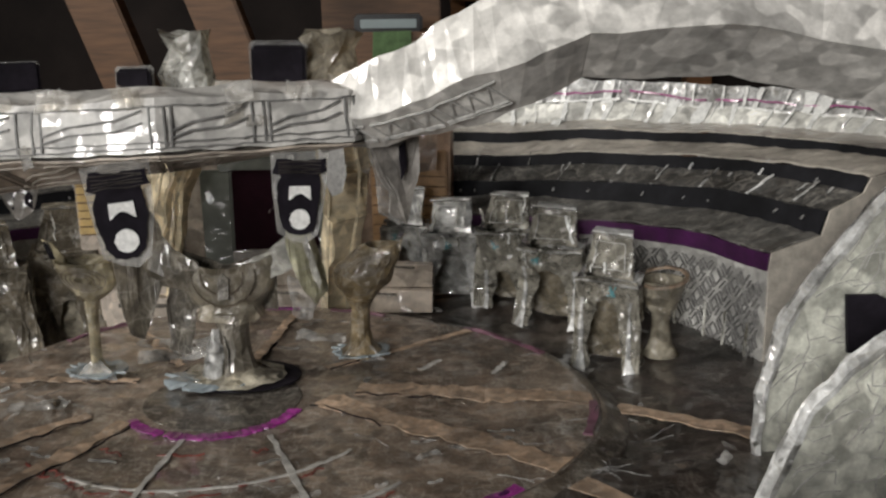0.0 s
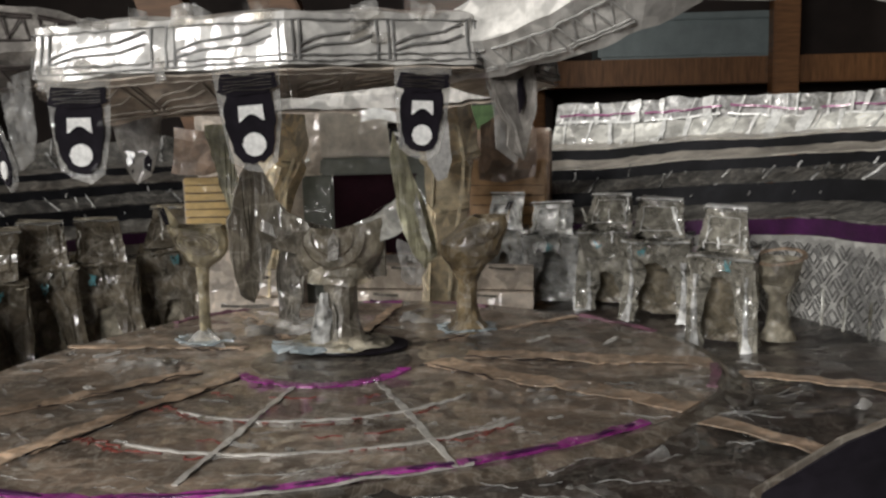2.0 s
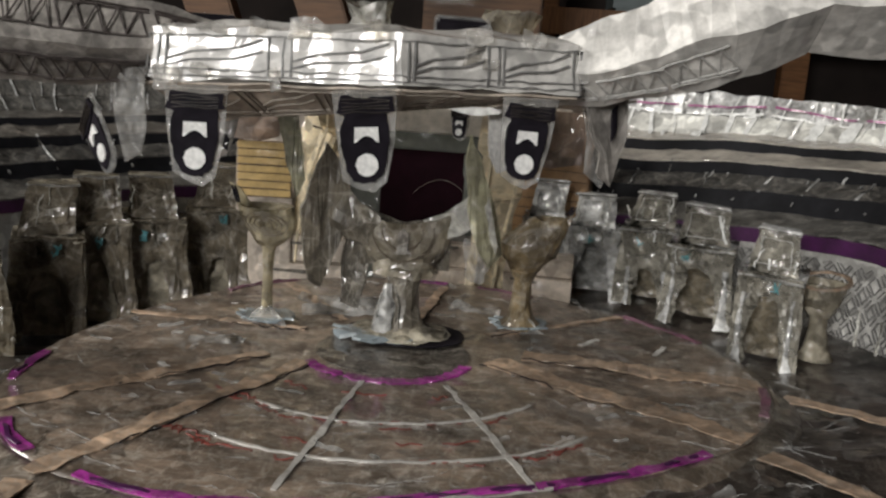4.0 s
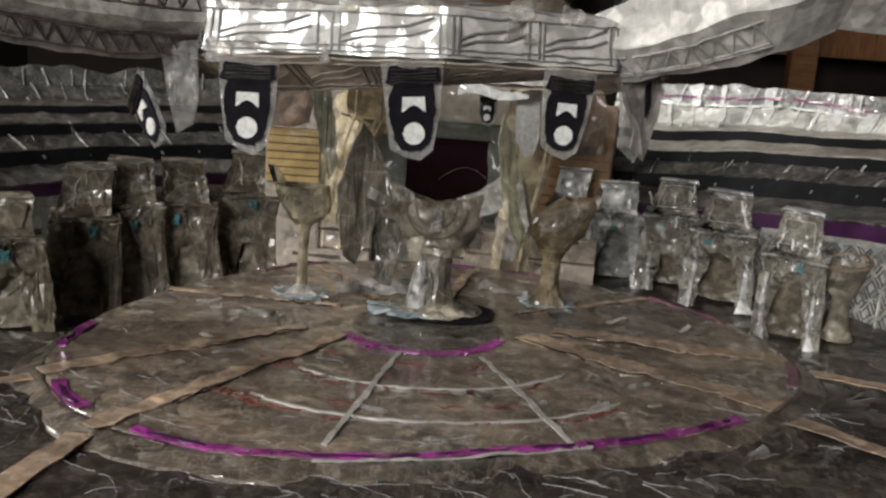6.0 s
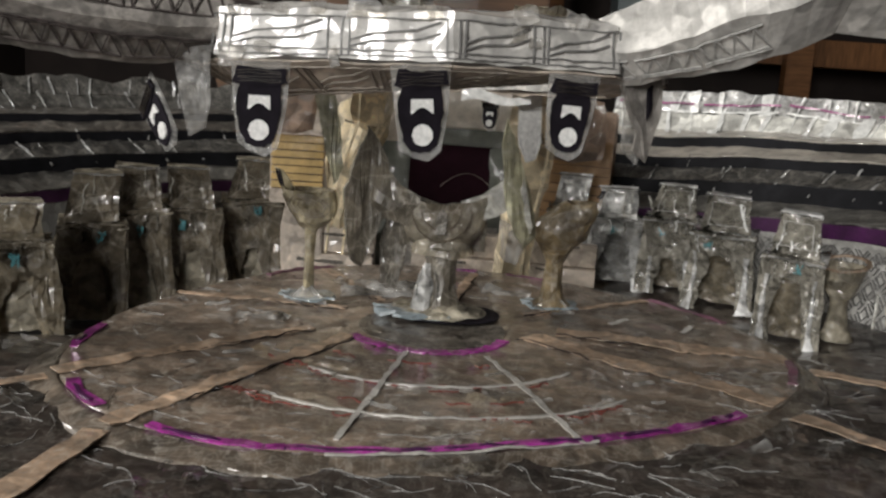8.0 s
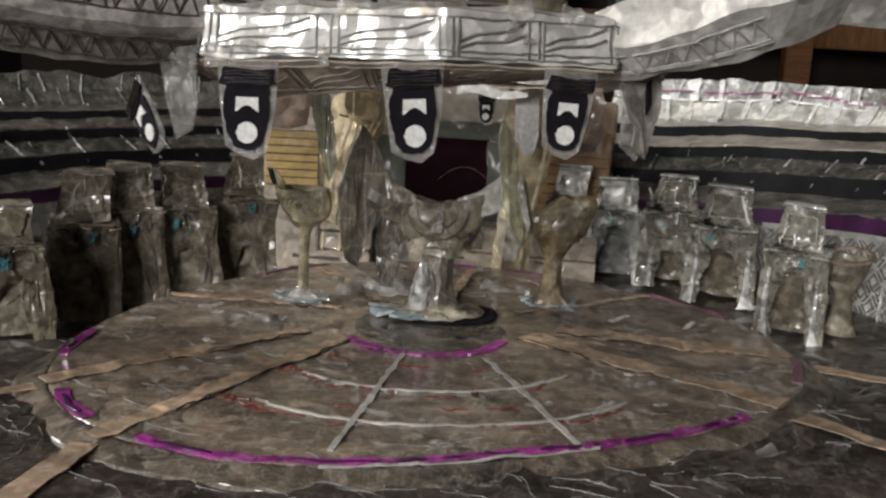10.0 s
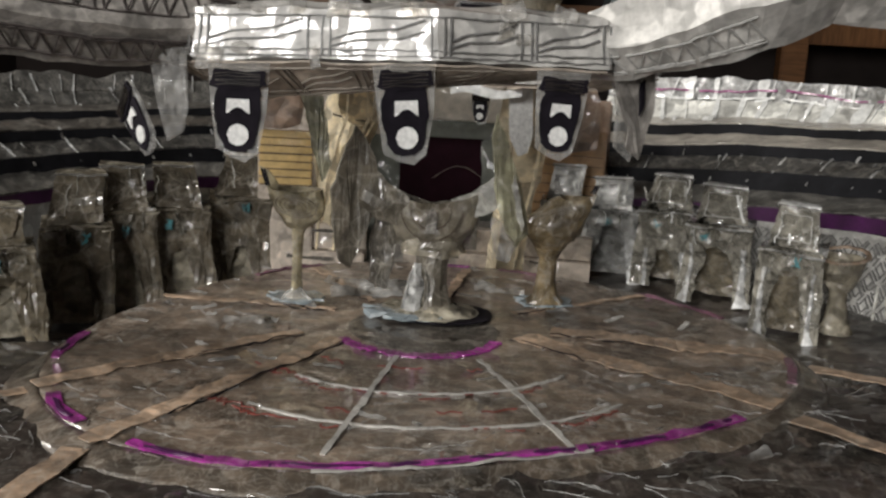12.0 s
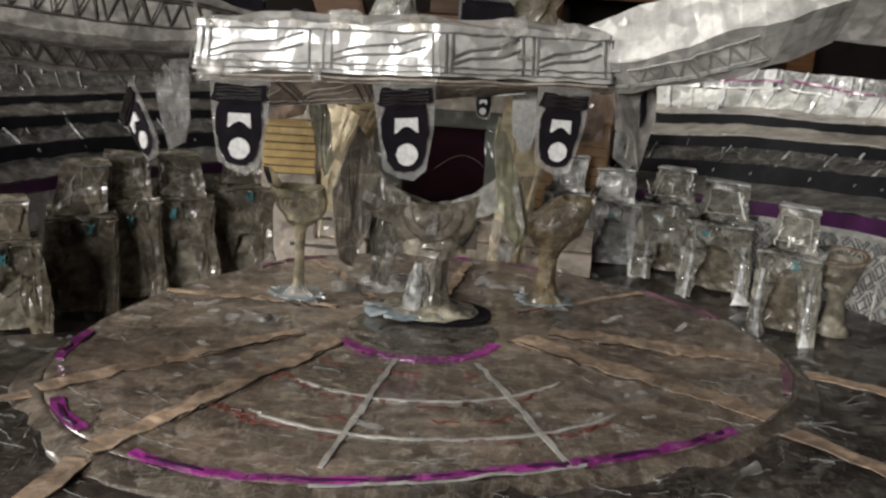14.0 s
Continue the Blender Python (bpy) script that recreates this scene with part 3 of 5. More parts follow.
for k in range(260):
    a = rnd.uniform(0, 6.283) if k % 3 else rnd.uniform(3.7, 6.0)
    edge = rnd.gauss(6, 12) if k % 5 else rnd.uniform(-60, 30)
    r, h = stage_r(a) + edge, a + 1.57 + rnd.gauss(0, 0.75)
    x, y = r * math.cos(a), r * math.sin(a)
    step, bend, pts = rnd.uniform(0.9, 3.0), rnd.gauss(0, 0.12), []
    for i in range(8):
        inside = math.hypot(x, y) < stage_r(math.atan2(y, x))
        z = stage_z(x, y) + 0.35 if inside else ground_z(x, y) + 1.6 * noise.noise(Vector((x / 22, y / 22, 0))) + 0.9 * noise.noise(Vector((x / 8, y / 8, 5))) + 0.5
        pts.append(Vector((x, y, z - 0.2)))
        h += bend + rnd.gauss(0, 0.12)
        x, y = x + step * math.cos(h), y + step * math.sin(h)
    ribbon(bm, pts, rnd.choice((0.05, 0.06, 0.08, 0.10)), (0, 0, 1), 0.04, 0.3, k)
part("tape_shred", bm, M_HAIR, floor_model, "fine pale shreds of clear tape", kind="stuff")


# ---- the desk in the middle, with its two screens ----
def lathe(profile, n=20, squash=1.0):
    """Turned shape from (radius, height) pairs; squash flattens it in y."""
    k = len(profile) - 1

    def f(u, v):
        r, z = profile[min(k, int(round(v * k)))]
        return r * math.cos(u * 2 * math.pi), squash * r * math.sin(u * 2 * math.pi), z
    return surface(f, n, k, 0.0, True)


desk = thing("quiz_desk", (2, 20, 0.5), label="round clear-taped paper desk with two screens on a stem", category="desk")
part("base", crumple(plate([(x * (1 + 0.10 * math.sin(5 * i) + 0.09 * math.sin(11 * i)), z * (1 + 0.1 * math.sin(7 * i))) for i, (x, z) in enumerate(oval(-6, 0, 16.5, 13, 40))], 1.4, mpose(0, -3, 1.6, -90, 0, 0)), 2.2, 5), M_BLUE, desk, "pale blue tape foot")
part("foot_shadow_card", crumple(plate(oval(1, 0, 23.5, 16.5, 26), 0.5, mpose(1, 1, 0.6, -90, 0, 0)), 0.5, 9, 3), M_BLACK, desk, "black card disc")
part("foot_film", crumple(lathe([(19.5, 1.6), (18, 2.6), (12, 3.6), (8, 5.5), (0.5, 6)], 22, 0.8), 1.5, 4, 4), M_CLEAR, desk, "clear tape skirt over the foot")
stem_bm = crumple(lathe([(0.5, 2.0), (8.6, 2.6), (7.0, 6), (6.3, 10), (6.0, 14), (6.0, 20), (6.6, 25), (9.0, 28), (0.5, 28.5)], 14), 1.5, 6)
stem_bm.transform(mpose(1, 0, 0))
part("stem", stem_bm, M_SCREENPALE, desk)
part("stem_fold", crumple(leaf([(-10.5, 2.5), (-3.0, 2.5), (-1.8, 12), (-3.2, 21.5), (-5.6, 22), (-7.4, 11)], 0.7, 3, lambda x, z: -9.6 + 0.14 * z + 0.5 * abs(x + 5)), 0.9, 4), M_SILVER, desk, "shiny folded tape")
part("stem_fold", crumple(leaf([(-1.4, 2.5), (0.6, 2.5), (0.2, 14), (-1.2, 20)], 0.6, 2, lambda x, z: -9.4 + 0.12 * z), 0.5, 4, 2), M_WING, desk, "dark fold between the tapes")
part("collar", crumple(lathe([(12.5, 25.5), (11.5, 28.5), (10.0, 31), (0.5, 31.5)], 26, 0.7), 2.2, 4.5, 2), M_CLEAR, desk, "torn tape collar under the bowl")


def bowl_r(z):
    return float(np.interp(z, (25, 27, 30, 34, 40, 47, 52), (7.5, 10, 13, 15.6, 17.2, 17.4, 17.6)))


def bowl(u, v):
    a = math.pi * (1 + u)
    z = 25 + v * (20.5 + 4.0 * abs(math.cos(a)) ** 2.5)
    r = bowl_r(z)
    return r * math.cos(a), 0.62 * r * math.sin(a) + 2, z


part("bowl", crumple(surface(bowl, 30, 12, 0.9), 1.2, 6), M_BOWL, desk)
part("bowl_back", crumple(surface(lambda u, v: (-17 + 34 * u, 3 + 1.5 * math.sin(9 * u), 26 + 18.5 * v + 5 * abs(2 * u - 1) ** 2 * v), 14, 5, 0.9), 1.0, 7, 2), M_WING, desk, "smoky inner sheet")
for rx, rz in ((11.6, 12.4), (7.6, 7.8)):
    bm = bmesh.new()
    pts = []
    for i in range(18):
        a = math.pi * (0.98 + 1.04 * i / 17)
        x, z = rx * math.cos(a), 43.5 + rz * math.sin(a)
        r = bowl_r(z)
        pts.append(Vector((x, 1.2 - 0.62 * math.sqrt(max(1.0, r * r - x * x)), z)))
    ribbon(bm, pts, 0.24, (0, -1, -0.25), 0.4, 0.15, int(rx))
    part("drawn_oval", bm, M_INKBROWN, desk, "faded pen curve")
part("bowl_slot", crumple(leaf([(-1.6, 34), (2.2, 34.5), (2.6, 42), (0.6, 44), (-1.4, 42)], 0.5, 2, lambda x, z: -9.6), 0.4, 4), M_WING, desk, "dark ink slot")
part("arm", crumple(leaf([(-27, 62), (-22, 56), (-17, 51.5), (-9, 47.5), (-7, 40), (-12, 36), (-17, 36.5), (-22, 39), (-28, 42)], 1.0, 3, lambda x, z: -1.5 - 5 * math.exp(-((z - 46) / 7) ** 2)), 1.2, 6, 1), M_SCREENPALE, desk, "folded smoky tape arm")
part("arm", crumple(leaf([(7, 46.5), (14, 49.5), (22, 55), (27, 58.5), (28, 46), (22, 42), (14, 38.5), (9, 38)], 1.0, 3, lambda x, z: -4.5 + 0.25 * x), 0.9, 6, 4), M_CLEARL, desk, "pale tape arm")
part("arm_dot", crumple(plate(oval(16.8, 47.0, 1.6, 1.1, 12), 0.5, mpose(0, -1.8, 0, 0, 0, 10)), 0.3, 5), M_DARKGREEN, desk, "dark ink dot")
part("arm_leg", crumple(leaf([(-22, 40), (-15, 37.5), (-13.5, 28), (-17, 8), (-24, 10), (-24.5, 26)], 0.9, 3, lambda x, z: 6 + 0.15 * (x + 20)), 1.0, 6, 6), M_WING, desk, "dark smoky tape leg")
part("screen", crumple(leaf([(-29.5, 73), (-33, 62), (-37, 49), (-36.5, 36), (-34.5, 22), (-30, 19), (-26.5, 27), (-23, 38), (-19.5, 49), (-22, 58), (-26, 68)], 1.0, 3, lambda x, z: -5 + (0.75 if x < -28 else 0.3) * (x + 28)), 1.3, 7), M_SCREENPALE, desk, "grey folded paper screen")
part("screen", crumple(leaf([(22.5, 80), (25.5, 73), (28.5, 63), (31.5, 54), (35.5, 40), (35.8, 34), (32, 29), (28.5, 36), (25, 44), (23, 54), (21.2, 67)], 1.0, 3, lambda x, z: -3 + (0.35 if x - 27 + 0.12 * (z - 50) < 0 else 0.8) * (x - 27 + 0.12 * (z - 50))), 1.1, 7, 3), M_SCREENGREEN, desk, "pale folded tape screen")
part("screen_fold", crumple(leaf([(30.5, 58), (33, 49), (35.2, 39), (34.4, 36), (31.5, 45), (29.6, 54)], 0.5, 2, lambda x, z: -6.5 + 0.5 * abs(x - 30)), 0.6, 5, 8), M_CLEARL, desk, "shiny tape fold on the screen")
part("loose_flap", crumple(leaf([(22, 41), (28, 39), (33, 30), (29, 22), (24, 26)], 0.5, 3, lambda x, z: -2 + 0.3 * (x - 22)), 1.4, 5, 9), M_FILM, desk, "loose clear tape flap")


# ---- the two stools ----
def tilted_cup(shape):
    """A lopsided cup: rows of height, middle and half width, oval in plan; closed with a dished top."""
    z, c, w = (np.array(k, float) for k in zip(*shape))

    def at(zz):
        return float(np.interp(zz, z, c)), float(np.interp(zz, z, w))

    def f(u, v):
        zz = float(z[0] + (z[-1] - z[0]) * min(1.0, v * 1.18))
        cx, hw = at(zz)
        if v > 0.848:
            hw *= max(0.03, 1 - (v - 0.848) / 0.152)
            zz -= 3.0 * (1 - hw / max(w[-1], 0.1))
        a = u * 2 * math.pi
        return cx + hw * math.cos(a), 0.72 * hw * math.sin(a), zz
    return surface(f, 20, 13, 0.0, True), at


def stool(x, y, shape, post, rings, spike, mat, label):
    t = thing("quiz_stool", (x, y, 0.5), label=label, category="stool", group="stools at the desk")
    px, pw, top = post
    part("foot", crumple(plate([(a * (1 + 0.16 * math.sin(3 * i) + 0.1 * math.sin(7 * i)), b * (1 + 0.12 * math.sin(5 * i))) for i, (a, b) in enumerate(oval(px, 0, 11, 8.5, 30))], 0.8, mpose(0, 0, 1.5, -90, 0, 0)), 1.5, 4.5, x), M_BLUE, t, "pale blue tape foot")
    part("foot_fold", crumple(leaf([(px - 8, 0.8), (px + 10, 0.2), (px + 4, 3.5), (px + 1.6, 7), (px - 2, 6.5), (px - 4, 3)], 0.4, 3, lambda a, b: -7.0 + 0.8 * b), 1.2, 4, y), M_FILM, t, "pale blue folded tape")
    bm = crumple(lathe([(0.3, 1.0), (pw * 2.2, 1.6), (pw * 1.35, 5), (pw, 11), (pw * 0.92, 20), (pw * 1.1, top - 3), (pw * 1.5, top), (0.3, top + 0.6)], 10), 1.2, 5, y)
    bm.transform(mpose(px, 0, 0))
    part("post", bm, mat, t)
    bm, at = tilted_cup(shape)
    part("seat", crumple(bm, 1.2, 6, x + 1), mat, t)
    cx, cz, rx, rz, slope = rings
    bm = bmesh.new()
    for s in (1.0, 0.78, 0.55, 0.33):
        pts = []
        for i in range(25):
            a = i * 0.2618
            qx, qz = cx + rx * s * math.cos(a), cz + rz * s * math.sin(a) + slope * rx * s * math.cos(a)
            mx, hw = at(qz)
            k = min(0.98, abs(qx - mx) / max(hw, 0.1))
            pts.append(Vector((qx, -0.72 * hw * math.sqrt(1 - k * k) - 0.9, qz)))
        ribbon(bm, pts, 0.28, (0, -1, 0.2), 0.3, 0.12, 3)
    part("drawn_ring", bm, M_INKBROWN, t, "faded pen rings")
    part("backrest", crumple(leaf(spike, 0.7, 3, lambda a, b: -1.0), 0.6, 5, y), mat, t)
    bm = bmesh.new()
    (ax, az), (bx, bz) = spike[0], spike[-1]
    for k in range(4):
        ribbon(bm, [Vector((ax + (bx - ax) * q + 0.9 * k * (1 if bx > ax else -1) * 0.6, -1.9, az + (bz - az) * q)) for q in (0.12, 0.4, 0.75)], 0.35, (0, -1, 0), 0.4, 0.2, k)
    part("ink_hatch", bm, M_BLACK, t, "black pen hatching")
    return t


stool(-50, 26, ((29.5, -1.5, 2.5), (32, -1.0, 6.0), (35, 0.0, 8.6), (39, -1.0, 10.2), (43, -2.5, 11.2), (46, -3.0, 11.0)), (-1.5, 2.1, 31), (-1.0, 40.0, 8.0, 4.4, -0.12), [(-16.5, 54.5), (-13, 53), (-8, 46), (-10, 38), (-13, 44)], M_STOOLCREAM, "clear taped paper stool with a cup seat on a thin post")
stool(53, 44, ((23, -4.5, 4.6), (27, -3.8, 7.5), (31, -3.6, 11.0), (35, -3.0, 12.2), (39, -0.5, 11.6), (43, 2.5, 9.0), (46, 4.5, 6.5)), (-4.5, 4.0, 24), (-1.0, 39.0, 9.0, 3.6, 0.28), [(14.2, 52.5), (11.5, 44), (8, 40), (7.5, 44.5), (11.5, 47)], M_STOOLBROWN, "brownish taped paper stool with pen rings on its cup seat")


# ---- contestants' desks round the stage ----
def podium(at, turn, s, top, arch, seed, label):
    """One contestant's desk of crumpled tape: a front with an arched opening, sides, a top and a tilted screen box."""
    rnd = random.Random(seed)
    # desks on the left get darker materials that stand for their shaded side
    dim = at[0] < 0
    t = thing("contestant_desk", label=label, category="desk", group="contestants' desks")
    t.matrix_world = pose(at[0] * MM, at[1] * MM, (ground_z(*at) + 0.5) * MM, 0, 0, turn) @ Matrix.Diagonal((s, s, top, 1))
    lean, tilt = rnd.uniform(-2.0, 2.0), rnd.uniform(-1.5, 1.5)
    skin = (M_DESKSHADE if at[1] > 40 else M_CLEARD) if dim else M_SILVER if at[1] > 150 else M_DESKMID
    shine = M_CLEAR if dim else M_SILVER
    aw, ah = arch

    def shape(bm, amp, k):
        for v in bm.verts:
            v.co.x += lean * v.co.z / 60
            v.co += 1.5 * noise.noise_vector(v.co / 16 + Vector((seed * 3.7, seed, 0)))
        return crumple(bm, amp * (1.5 if dim else 1.2), 5.0, seed + k)

    def front_y(x, z):
        return -5.0 - 3.0 * max(0.0, 1 - z / 14.0) ** 2 - 1.6 * max(0.0, (z - 26) / 20.0)
    hole = [(aw + 0.8, 0.3), (aw, ah * 0.45), (aw * 0.86, ah * 0.75), (aw * 0.5, ah * 0.94), (0, ah), (-aw * 0.5, ah * 0.96), (-aw * 0.88, ah * 0.78), (-aw, ah * 0.42), (-aw - 0.6, 0.3)]
    out = [(-14.5, 0.3), (-12.4, 9), (-11.8, 24), (-12.2, 36), (-12.8, 46), (0, 46.5), (12.8, 46), (12.2, 34), (11.8, 22), (12.6, 9), (14.5, 0.3)]
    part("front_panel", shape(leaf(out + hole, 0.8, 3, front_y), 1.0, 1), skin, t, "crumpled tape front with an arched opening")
    for sx in (-1, 1):
        def side(u, v, sx=sx):
            z = 46 * v
            return sx * (12.0 + 2.2 * max(0.0, 1 - v * 3) ** 2), front_y(0, z) + 0.6 + (14 - 2 * v) * u, z
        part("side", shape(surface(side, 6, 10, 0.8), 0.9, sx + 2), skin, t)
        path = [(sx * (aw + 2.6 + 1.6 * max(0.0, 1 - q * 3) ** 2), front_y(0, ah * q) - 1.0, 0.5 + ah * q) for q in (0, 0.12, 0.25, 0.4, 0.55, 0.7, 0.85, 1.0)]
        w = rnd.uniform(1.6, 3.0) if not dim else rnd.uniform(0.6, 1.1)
        part("leg_fold", shape(sweep(path, [w * (1.7 if dim else 3.6), w * (1.25 if dim else 2.0), w * 1.2] + [w] * 5, [w * 0.8] * 8, 6, 0), 0.5, 12 + sx), M_SILVER if not dim else M_DESKSHADE, t, "rolled shiny tape along the leg")
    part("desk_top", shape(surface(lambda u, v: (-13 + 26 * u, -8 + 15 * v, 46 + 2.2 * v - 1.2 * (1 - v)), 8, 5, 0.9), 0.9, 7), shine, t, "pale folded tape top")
    # most back panels are coloured dark for the shade inside the desk
    part("back_panel", shape(surface(lambda u, v: (-11 + 22 * u, 8, 1 + 44 * v), 6, 8, 0.8), 0.8, 5), M_INSIDE if dim else M_DESKCLEAR if at[1] > 150 else M_CLEARD, t, "taped lining behind the opening")
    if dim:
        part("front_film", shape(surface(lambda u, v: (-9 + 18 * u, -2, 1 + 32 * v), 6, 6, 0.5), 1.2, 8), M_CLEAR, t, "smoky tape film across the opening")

    def shell(u, v):
        q = [(-10, -3.5), (10, -3.5), (9, 6), (-9, 6)]
        k = int(u * 4) % 4
        p0, p1, fr = q[k], q[(k + 1) % 4], u * 4 - int(u * 4)
        w = 1 - 0.13 * v
        return (p0[0] + (p1[0] - p0[0]) * fr) * w + tilt * v, (p0[1] + (p1[1] - p0[1]) * fr) * (1 - 0.45 * v) + 5 * v, 46.5 + (19 + lean) * v
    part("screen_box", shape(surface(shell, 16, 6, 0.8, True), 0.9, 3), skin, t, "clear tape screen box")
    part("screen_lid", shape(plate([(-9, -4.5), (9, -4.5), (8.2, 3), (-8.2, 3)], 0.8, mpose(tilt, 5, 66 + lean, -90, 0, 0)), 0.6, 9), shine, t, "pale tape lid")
    # drawn outline of the screen on the front of its box
    bm = bmesh.new()
    corner = [Vector((x * 0.92 + tilt * (z - 46) / 20, -3.9 + 0.34 * (z - 46.5), z)) for x, z in ((-7.5, 50), (7.5, 50), (6.8, 62), (-6.8, 62), (-7.5, 50))]
    for p, q in zip(corner, corner[1:]):
        ribbon(bm, [p.lerp(q, i / 5) for i in range(6)], 0.3, (0, -1, 0.3), 0.5, 0.2, seed)
    part("drawn_screen", shape(bm, 0.6, 3), M_INKBROWN if dim else M_FAINT, t, "faint drawn screen outline")
    # teal strokes stand in for cyan glints on the tape
    bm = bmesh.new()
    x, z = rnd.uniform(-5, 4), rnd.uniform(37, 42)
    for k in range(4):
        ribbon(bm, [Vector((x + rnd.uniform(-1.6, 1.6), -8.6, z + rnd.uniform(-3.0, 3.0))) for _ in range(4)], rnd.uniform(0.2, 0.7), (0, -1, 0), 0.6)
    part("glint_mark", shape(bm, 0.4, 11), M_TEAL, t, "teal strokes painted as cyan glints")
    # creases of tape; the white ones on the right are painted glints
    for k in range(7 if not dim else 5):
        bm = bmesh.new()
        x0, z0, up = rnd.uniform(-10, 10), rnd.choice((48, 50, 56, 34, 38)), rnd.uniform(4, 14)
        front = -4.0 + 0.3 * (z0 - 46) if z0 > 46 else -8.2
        slant = rnd.uniform(-0.25, 0.25)
        pts = [Vector((x0 + slant * up * i / 5, front + (0.3 * up * i / 5 if z0 > 46 else 0), min(z0 + up * i / 5, 66 if z0 > 46 else 45))) for i in range(6)]
        ribbon(bm, pts, rnd.uniform(0.3, 1.0) if not dim else 0.3, (rnd.uniform(-0.5, 0.5), -1, 0.3), 0.3, 0.5, k)
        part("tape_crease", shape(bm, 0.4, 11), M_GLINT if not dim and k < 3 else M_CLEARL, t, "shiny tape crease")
    part("tape_fringe", shape(surface(lambda u, v: (-9.5 + 19 * u + tilt, 0.5 + 0.5 * math.sin(9 * u), 65 + lean + v * (1.0 + 2.2 * abs(noise.noise(Vector((u * 5, seed, 0)))))), 12, 2, 0.2), 0.5, 9), M_FILM, t, "torn clear tape fringe")
    return t


CLEAR_DESK = "clear-taped paper desk with a tilted screen box, darkened for its shade"
SHINY_DESK = "shiny clear-taped paper desk with a tilted screen box"
for k, (x, y, turn, s, top, aw, ah) in enumerate(((-169, 16, 32, 1.15, 0.84, 6.5, 28), (-165, 72, 26, 1.2, 1.03, 7.5, 30), (-150, 97, 26, 1.12, 1.08, 6.0, 28), (-130, 116, 22, 1.2, 1.04, 6.5, 26), (-107, 142, 16, 1.2, 1.04, 5.0, 24), (61, 170, -6, 0.95, 0.87, 5.5, 34), (87, 158, -8, 1.12, 0.81, 8.2, 37), (114, 147, -14, 1.12, 0.86, 5.5, 22), (133, 113, -20, 1.16, 0.83, 8.0, 33), (149, 53, -22, 0.98, 0.84, 7.4, 36))):
    podium((x, y), turn, s, top, (aw, ah), k + 1, CLEAR_DESK if x < 0 else SHINY_DESK)


def ring_stool(x, y):
    t = thing("round_stool", (x, y, ground_z(x, y) + 1), 0, label="clear-taped round stool with a cream rim", category="stool")
    part("post", crumple(lathe([(0.4, 0), (8, 0.5), (5, 5), (3.6, 14), (3.8, 18), (6.5, 22), (0.4, 22.5)], 14), 0.8, 6), M_CLEAR, t, smooth=True)
    part("seat", crumple(lathe([(0.5, 21), (6.5, 22.5), (8.6, 27), (9.6, 33), (8.6, 33), (7, 26), (0.5, 25)], 22), 0.9, 6), M_CLEAR, t)
    bm = bmesh.new()
    ribbon(bm, [Vector((9.8 * math.cos(i * 0.2618), 9.8 * math.sin(i * 0.2618), 33.2 - 2.0 * math.sin(i * 0.2618 + 3.9))) for i in range(25)], 1.6, (0, 0, 1), 0.9, 0.2, 2)
    part("rim", bm, M_STRIP, t, "cream cut-paper rim")
    return t


ring_stool(172, 60)


# ---- stepped stands round the stage ----
# bands of the section: name, material, (radius, height) at its foot and at its top, label
SECTION = (
    ("front_wall", M_WEAVEPAPER, 215, -34, 215, 24, "white paper wall with pencil weave pattern"),
    ("purple_band", M_PURPLE, 214.5, 24, 215, 31, "purple marker band"),
    ("tread", M_SMOKE, 215, 31, 236, 37, "smoky taped step"),
    ("black_band", M_BLACKG, 236, 37, 239, 46.5, "black marker riser"),
    ("tread", M_TREAD, 239, 46.5, 253, 53, "smoky taped step"),
    ("black_band", M_BLACKG, 253, 53, 256, 59, "black marker riser"),
    ("tread", M_BEIGE, 256, 59, 276, 63, "beige taped step"),
    ("black_band", M_BLACKG, 276, 63, 278, 68, "black marker riser"),
    ("tread", M_BEIGE, 278, 68, 300, 70, "beige taped step"),
    # pale colours of the two top bands carry glare off the crumpled tape
    ("back_riser", M_PALESTEP, 300, 70, 308, 79, "shiny crumpled tape riser"),
    ("top_edge", M_SILVER, 308, 79, 314, 90, "shiny crumpled tape top edge"),
)


def bank_lift(deg, z=0.0):
    """The eastern stand rises towards its open end; its top edge runs level, so it does so less."""
    if deg > 90:
        return 0.0
    low = float(np.interp(deg, (10, 13, 29, 44, 53, 64, 75), (10, 9.5, 5.5, 0, -3, -7.5, -10)))
    return low + float(np.interp(deg, (12, 28, 45, 60, 73), (-8, -4, 1.5, 6, 8))) * max(0.0, min(1.0, (z - 62) / 26.0))


